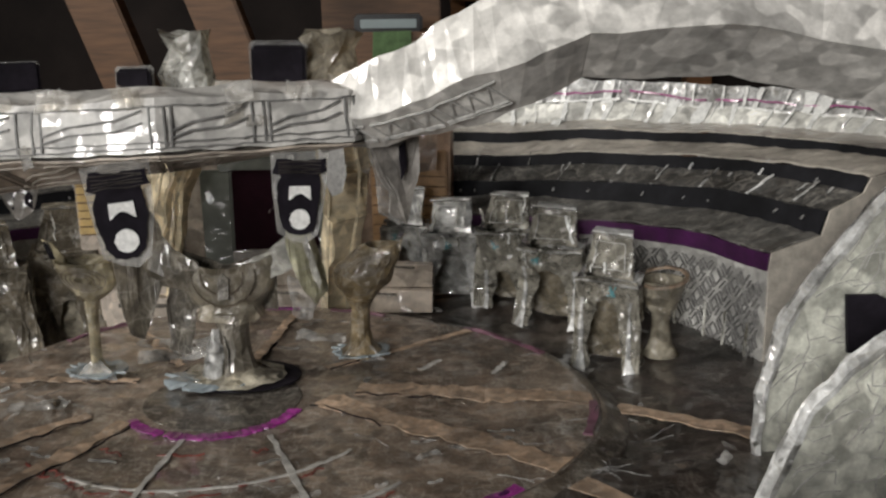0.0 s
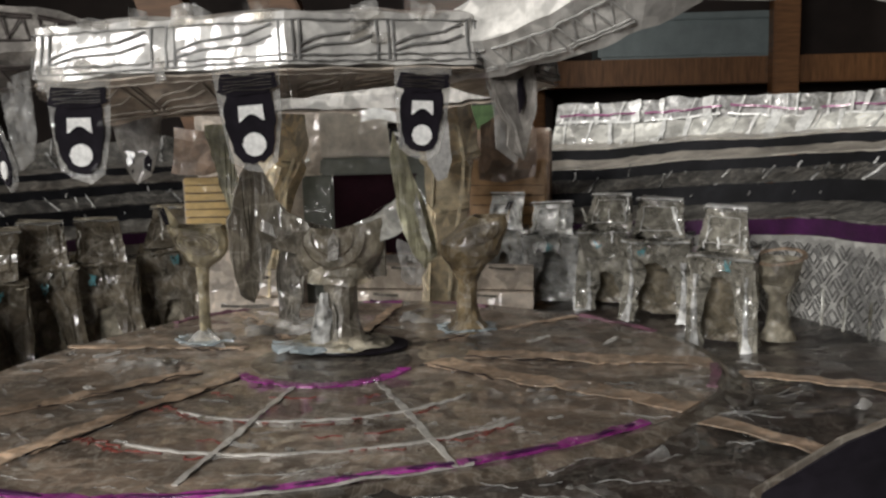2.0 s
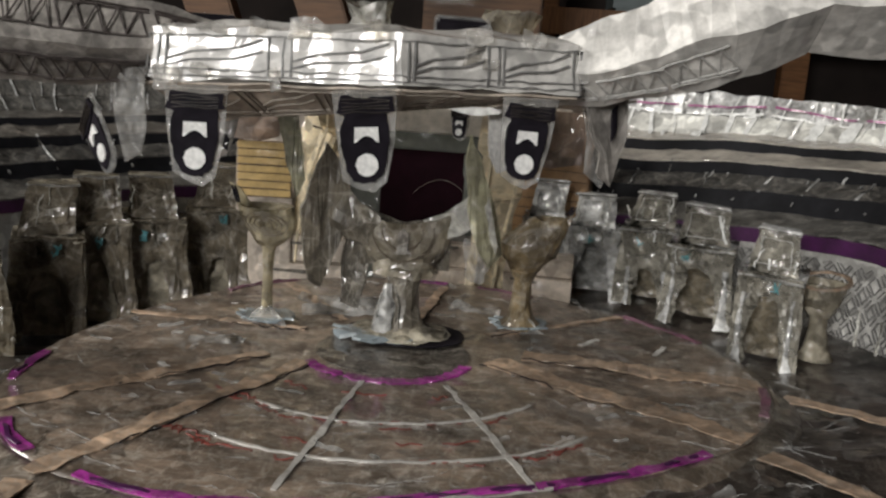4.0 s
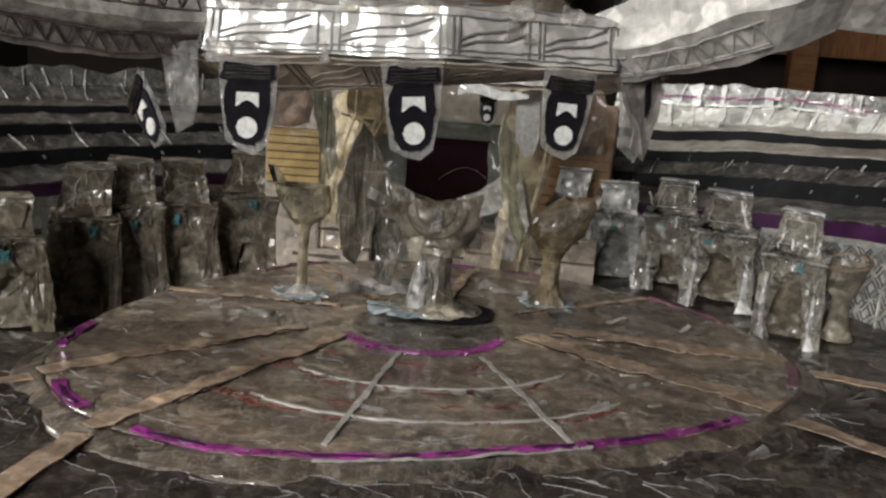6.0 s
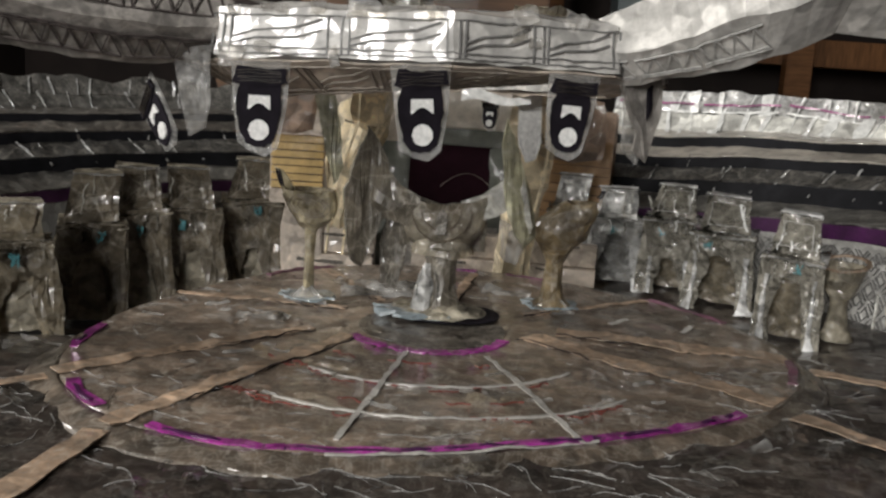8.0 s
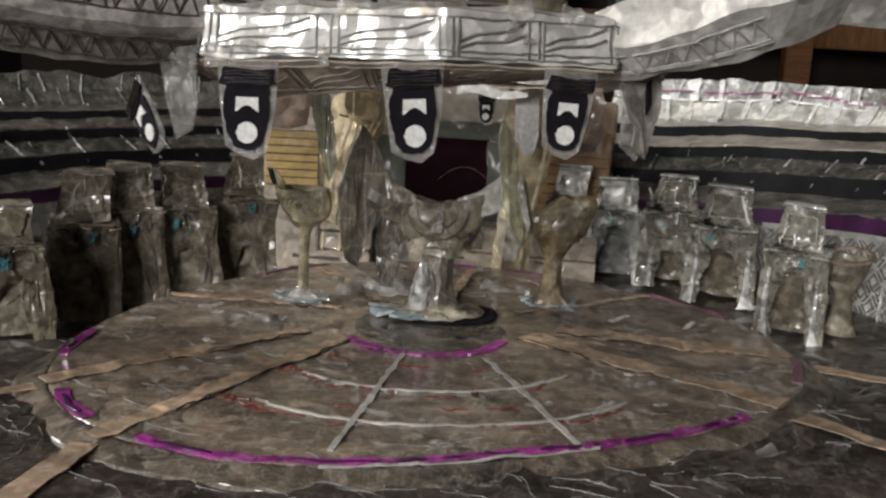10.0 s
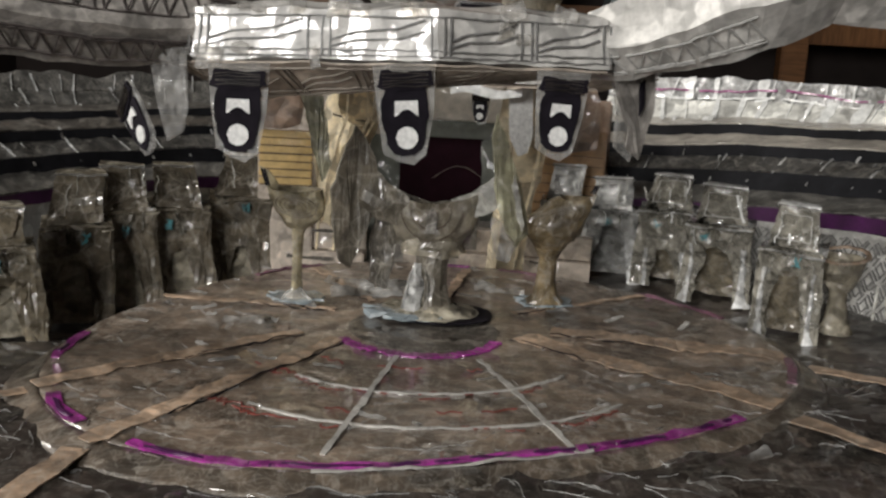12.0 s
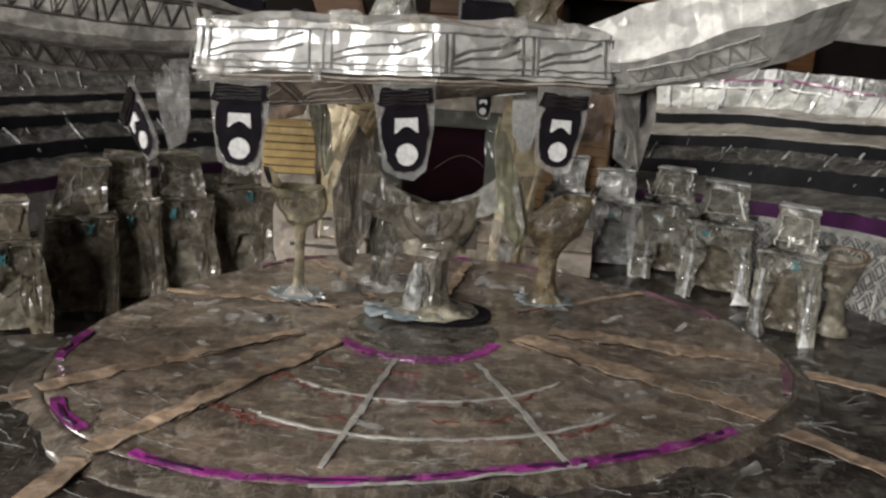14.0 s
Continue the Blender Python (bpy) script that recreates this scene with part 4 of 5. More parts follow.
def stand(a0, a1, label, lift, squeeze):
    """A bank of steps along an arc from a0 to a1 degrees."""
    t = thing("audience_stand", label=label, category="stand", group="audience stands")
    n = int(abs(a1 - a0) / 1.2)
    for k, (name, mat, r0, z0, r1, z1, text) in enumerate(SECTION):
        # the western stand's shade is put into darker step colours
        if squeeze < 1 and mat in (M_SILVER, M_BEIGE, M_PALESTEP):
            mat = M_SMOKE if name != "tread" else M_SHADESTEP
        rag = 4.5 if name == "top_edge" else 0.0

        def f(u, v, r0=r0, z0=z0, r1=r1, z1=z1, rag=rag, k=k):
            a = radians(a0 + (a1 - a0) * u)
            bow = 1.5 * noise.noise(Vector((a * 5, k * 0.35, lift))) + 0.5 * noise.noise(Vector((a * 30, k * 2.0, lift)))
            z = z0 + (z1 - z0) * v
            z = (z * squeeze + lift + bank_lift(math.degrees(a), z)) if z > 0 else z
            z += bow + v * rag * noise.noise(Vector((a * 22, 3, lift)))
            r = r0 + (r1 - r0) * v
            return r * math.cos(a), r * math.sin(a), z
        bm = surface(f, n, 4, 1.0)
        if name in ("back_riser", "top_edge", "tread"):
            crumple(bm, 1.1, 9, k)
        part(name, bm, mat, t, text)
    rnd = random.Random(int(a0))
    # upright folds of tape over the steps; their white colour stands in for glints
    for r0, z0, r1, z1, count in ((236.5, 40, 252, 52, 9), (253, 52, 258, 59, 6), (276, 61, 300, 70, 14), (300, 69, 309, 80, 22), (307, 78, 313, 89, 26), (239, 45.5, 254, 53, 8)):
        bm = bmesh.new()
        for k in range(count):
            a = radians(a0 + (a1 - a0) * (k + rnd.uniform(0.1, 0.9)) / count)
            da = rnd.uniform(-0.003, 0.003)
            pts = []
            for i in range(5):
                r, z = r0 + (r1 - r0) * i / 4 - 1.2, (z0 + (z1 - z0) * i / 4) * squeeze + lift + 1.3
                pts.append(Vector((r * math.cos(a + da * i), r * math.sin(a + da * i), z + bank_lift(math.degrees(a), z))))
            ribbon(bm, pts, rnd.uniform(0.4, 1.3) if r0 < 270 or squeeze < 1 else rnd.choice((0.6, 1.0, 1.5, 3.0, 7.0)), (-math.cos(a) + rnd.uniform(-0.4, 0.2), -math.sin(a), 0.8), 0.3, 0.3, k)
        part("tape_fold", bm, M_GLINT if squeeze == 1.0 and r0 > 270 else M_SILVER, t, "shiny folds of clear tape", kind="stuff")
    for q in range(6 if squeeze == 1.0 else 0):
        bm = bmesh.new()
        pts = []
        for i in range(9):
            a = radians(a0 + (a1 - a0) * (q + 0.04 + 0.9 * i / 8) / 6)
            pts.append(Vector((308.0 * math.cos(a), 308.0 * math.sin(a), 84 * squeeze + lift + bank_lift(math.degrees(a), 84) + 3.0 * noise.noise(Vector((a * 6, 9, 0))))))
        edge = bmesh.new()
        ribbon(edge, [p * 0.995 + Vector((0, 0, -4.0)) for p in pts], 1.3, (-pts[4].x, -pts[4].y, 60), 0.3, 0.5, q + 9)
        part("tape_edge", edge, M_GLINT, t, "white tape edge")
        ribbon(bm, pts, 1.1, (-math.cos(radians((a0 + a1) / 2)), -math.sin(radians((a0 + a1) / 2)), 0.2), 0.4, 0.6, q)
        part("pink_line", bm, M_PINK, t, "pink marker line")
    for a in (a0, a1):
        out = [(215, -28)] + [(s[2], s[3] * squeeze + lift + bank_lift(a, s[3]) if s[3] > 0 else s[3]) for s in SECTION[1:]] + [(314, 80), (314, -30)]
        part("end_panel", crumple(plate(out, 1.0, mpose(0, 0, 0, 0, 0, a)), 0.5, 12), M_BEIGE, t, "beige card end")
    return t


east = stand(12, 72.5, "curved paper stand with black steps and pencil weave front", 0.0, 1.0)
west = stand(116, 186, "curved paper stand with black steps under clear tape, coloured for its shaded side", 0.5, 0.82)


def weave(parent, a0, a1, radius):
    """Pencil weave on the wall: short strokes in blocks that change direction."""
    rnd = random.Random(11)
    bm = bmesh.new()
    da = math.degrees(6.4 / radius)
    for i in range(int((a1 - a0) / da)):
        for j in range(10):
            a, zc = a0 + (i + 0.5 + rnd.uniform(-0.15, 0.15)) * da, -29 + j * 6.0 + rnd.uniform(-0.6, 0.6)
            top = 21 + bank_lift(a)
            s = 1 if (i + j) % 2 else -1
            for k in range(3):
                off = (k - 1.0) * 2.3
                pts = []
                for q in (-2.9, 2.9):
                    du, dz = off * 0.7 + q * 0.6 + rnd.uniform(-0.4, 0.4), -off * 0.7 * s + q * 0.75 * s + rnd.uniform(-0.4, 0.4)
                    b = radians(a) + du / radius
                    pts.append(Vector(((radius - 1.0) * math.cos(b), (radius - 1.0) * math.sin(b), min(zc + dz, top))))
                if abs(pts[0].z - pts[1].z) > 0.9:
                    ribbon(bm, pts, rnd.uniform(0.2, 0.32), (-math.cos(radians(a)), -math.sin(radians(a)), 0), 0.8)
    part("pencil_weave", bm, M_PENCIL, parent, "pencil strokes in a basket weave", kind="stuff")
    bm = bmesh.new()
    for a in np.arange(a0 + 2, a1, 4.3):
        q = radians(float(a) + rnd.uniform(-0.8, 0.8))
        r = radius - 2.0
        ribbon(bm, [Vector((r * math.cos(q), r * math.sin(q), -28 + 6.2 * i)) for i in range(7)], rnd.uniform(0.7, 1.4), (-math.cos(q), -math.sin(q), 0), 0.6, 0.4, int(a))
    part("tape_fold", crumple(bm, 0.7, 7), M_CLEARL, parent, "upright folds of clear tape", kind="stuff")


weave(east, 12.5, 70, 214.2)
weave(west, 116.5, 126, 214.2)


# ---- lighting ring over the stage, with its ribs ----
RING = [(-62, -71), (8, -70), (57, -50), (84, 28), (38, 97), (-58, 102), (-106, 18)]
SQUASH = ((83.5, 1.0), (86, 1.0), (86, 1.0), (85, 0.8), (84.5, 0.6), (84.5, 0.6), (85, 0.8))
RING_SECTION = [(0, 100.5), (1.4, 114.5), (12, 116.5), (20, 102), (19, 87.5)]
INNER_LOW = (90, 94, 98.5, 95, 93.5, 93.5, 91)
ring = thing("lighting_ring", (0, 0, 0), label="many-sided white paper truss ring under shiny tape", category="lighting truss")
centre = Vector((-10, 18, 0))


def ring_point(i, k):
    """Corner i of the ring at point k of its section; the section runs inwards from the outer face."""
    off, z = RING_SECTION[k]
    z = INNER_LOW[i % 7] if k == 4 else z
    p = Vector((*RING[i % 7], 0))
    q = p + (centre - p).normalized() * off * 1.13
    low, k = SQUASH[i % 7]
    return Vector((q.x, q.y, low + (z - 86) * k))


def truss_strokes(bm, a_low, b_low, a_top, b_top, normal, bays, width=0.9, seed=0):
    """Pencil truss: two chords, uprights and slanting strokes in each bay."""
    rnd = random.Random(seed)
    a_low, b_low, a_top, b_top = Vector(a_low), Vector(b_low), Vector(a_top), Vector(b_top)

    def q(u, v):
        return a_low.lerp(b_low, u).lerp(a_top.lerp(b_top, u), v)
    for v in (0.08, 0.2, 0.86):
        ribbon(bm, [q(i / 24, v + rnd.uniform(-0.02, 0.02)) for i in range(25)], width * 0.75, normal, 0.35)
    for k in range(bays):
        u0, u1 = (k + 0.06) / bays, (k + 0.94) / bays
        for u in (u0, u0 + 0.03 / bays * 2, u1):
            ribbon(bm, [q(u + rnd.uniform(-0.004, 0.004), v) for v in (0.1, 0.5, 0.86)], width, normal, 0.35)
        for v0, v1, g in ((0.2, 0.62, 0.0), (0.32, 0.86, 0.02)):
            ribbon(bm, [q(u0 + (u1 - u0) * s, v0 + (v1 - v0) * s + 0.07 * math.sin(s * 6.3)) for s in (0.08, 0.3, 0.5, 0.7, 0.94)], width, normal, 0.35)


for i in range(7):
    def f(u, v, i=i):
        a, b = ring_point(i, 0), ring_point(i + 1, 0)
        k = v * 5
        k0 = int(k) % 5
        fr = k - int(k)
        pa = ring_point(i, k0).lerp(ring_point(i, (k0 + 1) % 5), fr)
        pb = ring_point(i + 1, k0).lerp(ring_point(i + 1, (k0 + 1) % 5), fr)
        return pa.lerp(pb, u)
    seg = crumple(surface(f, 36, 25), 1.2, 10, 3)
    bmesh.ops.remove_doubles(seg, verts=seg.verts, dist=0.01)
    seg_ob = part("truss_side", seg, M_WHITE, ring, "white paper truss side under glossy tape")
    a, b = Vector((*RING[i], 0)), Vector((*RING[(i + 1) % 7], 0))
    d = (b - a).normalized()
    nrm = Vector((d.y, -d.x, 0))
    bm = bmesh.new()
    truss_strokes(bm, ring_point(i, 0) + nrm * 0.6, ring_point(i + 1, 0) + nrm * 0.6, ring_point(i, 1) + nrm * 0.6, ring_point(i + 1, 1) + nrm * 0.6, nrm, (2, 2, 3, 3, 3, 3, 3)[i], 0.5, i)
    part("drawn_truss", bm, M_PENCIL, seg_ob, "pencil truss drawing", kind="stuff")
    # torn grey paper lining hanging under the inner edge
    bm = surface(lambda u, v, i=i: ring_point(i, 0).lerp(ring_point(i + 1, 0), u).lerp(ring_point(i, 4).lerp(ring_point(i + 1, 4), u), v) + Vector((0, 0, -0.8 - v * 0.35 * (1.5 + 3.5 * max(0, noise.noise(Vector((u * 6, i * 3, 0))))))), 26, 5, 0.6)
    lining = part("lining", crumple(bm, 0.7, 9, i), M_LINING, ring, "torn grey paper lining")
    if i in (0, 1, 6):
        low = (ring_point(i, 0) - ring_point(i, 4)).cross(d).normalized()
        low = low if low.z < 0 else -low
        bm = bmesh.new()
        truss_strokes(bm, ring_point(i, 4) + low * 2.4, ring_point(i + 1, 4) + low * 2.4, ring_point(i, 0) + low * 1.4, ring_point(i + 1, 0) + low * 1.4, low, 3, 0.4, i + 20)
        part("drawn_truss", bm, M_LININGINK, lining, "pencil truss drawing", kind="stuff")


# white strip added for the glare under the back of the ring
bm = surface(lambda u, v: (3 + 31 * u, 79.0 - u, 83.0 + 1.0 * math.sin(7 * u) + (5.0 - 1.5 * u) * v), 18, 4, 0.4)
part("painted_glint", crumple(bm, 0.7, 8), M_GLINT, ring, "white strip painted as glare on the tape")


def rib(label, path, widths, heights, mat, drawn=0, seed=1, turn=12.0, lead=None, highest=2.0):
    """A paper beam along a path; the first drawn stretches carry a pencil truss on the faces that look towards the front."""
    t = thing("arch_rib", label=label, category="arch", group="arch ribs")
    body = part("rib_body", crumple(sweep(path, widths, heights, 4, turn, 40), 1.5, 10, seed), mat, t)
    pts = [Vector(p) for p in path]
    bm = bmesh.new()
    for k in range(drawn):
        a, b = pts[k], pts[k + 1]
        d = (b - a).normalized()
        side = d.cross(Vector((0, 0, 1))).normalized()
        upv = side.cross(d).normalized()
        for s in range(4):
            q0, q1 = (radians(turn + 90.0 * (s + e)) for e in (0, 1))
            nn = side * math.cos((q0 + q1) / 2) + upv * math.sin((q0 + q1) / 2)
            if nn.y > -0.3 or nn.z > highest:
                continue

            def corner(q, m):
                w = widths[k] + (widths[k + 1] - widths[k]) * m
                h = heights[k] + (heights[k + 1] - heights[k]) * m
                return a.lerp(b, m) + side * math.cos(q) * 0.7071 * w + upv * math.sin(q) * 0.7071 * h + nn * 0.9
            for v in (0.24, 0.3, 0.78):
                ribbon(bm, [corner(q0, i / 8).lerp(corner(q1, i / 8), v) for i in range(9)], 0.5, nn, 0.35, 0.2, k)
            nb = max(3, int((b - a).length / 2.6))
            for j in range(nb):
                v0, v1 = (0.28, 0.77) if j % 2 else (0.77, 0.28)
                m0, m1 = j / nb, (j + 1) / nb
                ribbon(bm, [corner(q0, m0).lerp(corner(q1, m0), v0), corner(q0, m1).lerp(corner(q1, m1), v1)], 0.42, nn, 0.2, 0.2, j)
    if drawn:
        part("drawn_truss", bm, lead or M_PENCIL, body, "pencil truss drawing", kind="stuff")
    else:
        for k in (-1, 1):
            ribbon(bm, [p + Vector((k * widths[i] * 0.3, -heights[i] * 0.85, 0)) for i, p in enumerate(pts)], 1.2, (0.3 * k, -1, 0), 0.4, 0.5, seed + k)
        part("tape_fold", crumple(bm, 0.6, 8), M_CREAM, t, "shiny folded tape strips")
    return t


right_rib = rib("tall white paper arch rib under glossy tape", [(44, -34, 104), (62, -41, 109), (80, -44, 115), (97, -49, 123), (120, -47, 133), (166, -46, 134), (208, -47, 125), (240, -48, 106), (254, -48, 76)], (12, 16, 19, 21, 24, 25, 25, 26, 28), (13, 17, 20, 23, 25, 25, 25, 24, 22), M_WHITE, 3, 2, -10, M_FAINT, 0.1)
# the left rib is coloured much darker than the right one
left_rib = rib("paper arch rib with pencil truss drawing", [(-44, -50, 104), (-66, -60, 107), (-90, -67, 108), (-122, -76, 112), (-165, -72, 112), (-208, -66, 98), (-224, -60, 60), (-210, -52, 10), (-200, -50, -26)], (12, 16, 20, 23, 24, 26, 28, 28, 24), (13, 17, 20, 21, 20, 18, 18, 18, 16), M_RIBGREY, 4, 3, 8, M_TRUSSINK)
rib("cream paper rib lit through the tape", [(36, 98, 100), (37, 106, 86), (38, 112, 66), (36, 116, 44), (33, 118, 22), (30, 122, -19)], (14, 18, 22, 21, 16, 16), (12, 12, 12, 12, 12, 12), M_CREAM, 0, 5, 30)
rib("cream paper rib with shiny tape", [(-46, 104, 98), (-44, 130, 88), (-46, 150, 66), (-56, 154, 40), (-62, 156, 10), (-64, 156, -24)], (14, 16, 18, 16, 15, 15), (12, 12, 12, 12, 12, 12), M_CREAM, 0, 6, 30)


def foot_sheet(parent, far, edge, y, mat, seed, panel=None):
    """An upright crackled sheet that carries a rib, with a rolled tape edge along its free side."""
    e = np.array(edge, float)
    zs = np.linspace(e[0][1], e[-1][1], 24)

    def f(u, v):
        z = float(zs[0] + (zs[-1] - zs[0]) * v)
        x0 = float(np.interp(z, e[:, 1], e[:, 0]))
        x = x0 + (far - x0) * u
        return x, y + 5.0 * math.sin(u * 2.6) - 6 * u + 1.6 * noise.noise(Vector((x / 12, z / 12, seed))), z
    sheet = part("foot_sheet", surface(f, 24, 28, 1.4), mat, parent, "crackle-drawn paper sheet")
    path = [(float(np.interp(z, e[:, 1], e[:, 0])), y - 0.5, float(z)) for z in zs]
    part("rolled_edge", crumple(sweep(path, [3.6] * 24, [5.0] * 24, 6, 0, 40), 0.9, 7, seed), M_SILVER, sheet, "rolled shiny tape edge")
    bm = bmesh.new()
    rnd = random.Random(seed)
    for k in range(120):
        u, v, h = rnd.random(), rnd.random(), rnd.uniform(0, 6.28)
        pts = []
        for i in range(6):
            if not (0.03 < u < 0.97 and 0.03 < v < 0.97):
                break
            pts.append(Vector(f(u, v)) + Vector((0, -0.2, 0)))
            h += rnd.gauss(0, 0.7)
            u, v = u + 0.06 * math.cos(h), v + 0.05 * math.sin(h)
        if len(pts) > 2:
            ribbon(bm, pts, 0.2, (0, -1, 0), 0.35)
    part("drawn_crack", bm, M_FAINT, sheet, "pencil crackle lines", kind="stuff")
    if panel:
        part("ink_panel", crumple(plate(panel, 1.6, mpose(0, y - 1.5, 0)), 0.5, 9), M_BLACK, sheet, "black marker patch")


foot_sheet(right_rib, 258, [(180, -8), (180, 18), (186, 43), (193, 55), (211, 79), (224, 94)], -42, M_GREEN, 1, [(203, 51), (212, 51), (222, 47), (226, 30), (205, 33)])
foot_sheet(right_rib, 252, [(165, -8), (169, 4), (179, 31), (190, 44), (200, 52), (236, 66)], -82, M_GREEN, 2)
near = thing("black_flap", (0, -200, 0), label="black inked paper flap at the edge of the model", category="paper flap")
part("flap", crumple(plate([(92, -14), (101, 36), (112, 43), (126, 50), (160, 63), (190, 66), (200, -10)], 2.0), 1.2, 14), M_BLACK, near)
bm = bmesh.new()
ribbon(bm, [Vector((x, -1.6, z)) for x, z in ((92, -14), (97, 12), (101, 36), (112, 43), (126, 50), (160, 63), (190, 66))], 1.2, (0, -1, 0), 0.4, 0.5, 3)
part("tape_edge", crumple(bm, 0.4, 8), M_STAGEEDGE, near, "brown tape edge")


def tape_flap(at, turn, outline, label):
    t = thing("tape_flap", at, turn, label=label, category="tape flap", group="loose tape on the ring")
    part("flap", crumple(plate(outline, 0.5), 1.8, 9, at[0]), M_FILM, t)


tape_flap((-70, -66, 70), -30, [(-2, 2), (4, 6), (7, 14), (8, 30), (-10, 30), (-6, 14)], "loose clear tape flap under the ring")
tape_flap((66, -30, 74), 50, [(-4, 2), (3, -4), (9, 6), (14, 26), (-12, 28), (-8, 14)], "torn clear tape flap under the ring corner")

slit = thing("tape_flap", (66, -34, 0), 40, label="grey tape flap with a black ink slit under the ring corner", category="tape flap", group="loose tape on the ring")
part("flap", crumple(leaf([(-9, 104), (12, 106), (11, 90), (8, 78), (4, 73), (-1, 76), (-5, 88)], 0.5, 3, lambda x, z: 0.12 * (z - 90)), 1.8, 7, 3), M_RIBGREY, slit)
part("ink_slit", crumple(leaf([(3.2, 96), (5.4, 97), (5.0, 90), (3.0, 86), (2.4, 91)], 0.5, 2, lambda x, z: -1.6 + 0.12 * (z - 90)), 0.4, 5), M_BLACK, slit, "black ink slit")
hang = thing("tape_flap", (0, 60, 0), label="narrow hanging strip of greenish clear tape", category="tape flap", group="loose tape on the ring")
part("flap", crumple(leaf([(-58, 84), (-50, 84), (-47, 66), (-45, 52), (-49, 44), (-52, 56), (-56, 70)], 0.5, 3, lambda x, z: 0.1 * (x + 52)), 1.5, 7, 5), M_SCREENGREEN, hang)


# ---- cut-out lamps on the ring ----
def spot(at, turn, label, size=1.0, tilt=0.0, lean=0.0):
    t = thing("paper_spotlight", (0, 0, 0), label=label, category="spotlight", group="spotlights on the ring")
    t.matrix_world = pose(at[0] * MM, at[1] * MM, at[2] * MM, tilt, lean, turn)
    s = size
    rnd = random.Random(int(at[0] * 7))

    def inked(points):
        out = []
        for p, q in zip(points, points[1:] + points[:1]):
            for i in range(4):
                out.append((p[0] + (q[0] - p[0]) * i / 4 + s * rnd.uniform(-0.28, 0.28), p[1] + (q[1] - p[1]) * i / 4 + s * rnd.uniform(-0.28, 0.28)))
        return out

    part("backing", crumple(plate([(-8.4 * s, 19 * s), (8.4 * s, 20 * s), (7.6 * s, 6 * s), (5.4 * s, -5 * s), (1.8 * s, -7.6 * s), (-2.5 * s, -6.4 * s), (-6.2 * s, -4 * s), (-7.6 * s, 8 * s)], 0.8), 0.4, 9, at[0]), M_FILM, t, "clear tape backing")
    part("lamp_body", crumple(plate(inked([(-5.4 * s, 13.6 * s), (-6.5 * s, 9 * s), (-6.5 * s, 4 * s), (-5.2 * s, -1.4 * s), (-3.6 * s, -3.9 * s), (-1.2 * s, -4.8 * s), (1.4 * s, -4.7 * s), (3.6 * s, -3.6 * s), (4.7 * s, -1.2 * s), (6.0 * s, 5 * s), (6.2 * s, 9 * s), (5.4 * s, 13.6 * s)]), 0.7, None, 0.9), 0.25, 9, at[0]), M_BLACK, t, "black marker lamp body")
    part("lamp_cap", crumple(plate(inked([(-7.8 * s, 13.4 * s), (-3 * s, 12.2 * s), (3 * s, 12.4 * s), (7.6 * s, 13.8 * s), (7.2 * s, 17.8 * s), (0, 17.2 * s), (-6.4 * s, 17.9 * s)]), 0.8, None, 1.3), 0.25, 9, at[0]), M_BLACK, t, "black marker cap")
    bm = bmesh.new()
    for k in range(5):
        z = (13.6 + 0.8 * k) * s
        ribbon(bm, [Vector((x * s, -2.3, z + s * rnd.uniform(-0.3, 0.3))) for x in (-6.2, -3, 0, 3, 6.0)], 0.22, (0, -1, 0), 0.25, 0.1, k)
    part("ink_streak", bm, M_SKIRT, t, "grey streaks in the ink")
    part("lens", plate([(x * (1 + 0.05 * math.sin(3 * i)), z) for i, (x, z) in enumerate(oval(0, 0, 2.9 * s, 3.0 * s, 18))], 0.5, None, 1.7), M_LENS, t, "white paper lens")
    notch = [(-3.2 * s, 5.8 * s)] + [(-2.6 * s + 5.2 * s * i / 6, 6.0 * s + 1.6 * s * math.sin(math.pi * i / 6)) for i in range(7)] + [(3.2 * s, 5.8 * s), (3.0 * s, 9.8 * s), (-3.0 * s, 9.8 * s)]
    part("reflector", plate(notch, 0.5, None, 1.7), M_LENS, t, "white paper reflector")
    return t


LAMP = "flat paper spotlight in black marker with white lens"
spot((-46, -79, 78), 10, LAMP, 1.0)
spot((1, -81, 80), 16, LAMP, 1.02, 0, -4)
spot((42.5, -63, 81), 16, LAMP, 0.94, 0, 3)
spot((-85.5, -44, 72.5), -48, LAMP, 0.96, 4, -52)
spot((68, -20, 84), 74, LAMP, 0.9)
spot((16, 96, 73), -8, LAMP, 0.52)
tab = thing("paper_tab", (-70, 20, 72), 6, label="grey paper tab with black ink marks hanging under the ring", category="paper tab")
part("tab", crumple(leaf([(-11, 16), (9, 17), (7, 4), (3, -6), (-2, -9), (-6, -2)], 0.6, 3), 1.0, 7, 3), M_RIBGREY, tab)
for x in (-4.0, 2.6):
    part("ink_blot", crumple(leaf([(x - 1.3, -3.5), (x + 1.0, -5.0), (x + 1.6, -0.5), (x + 0.2, 1.8), (x - 1.4, 0.4)], 0.4, 2, lambda a, b: -1.0), 0.4, 4, x), M_BLACK, tab, "black ink blot")


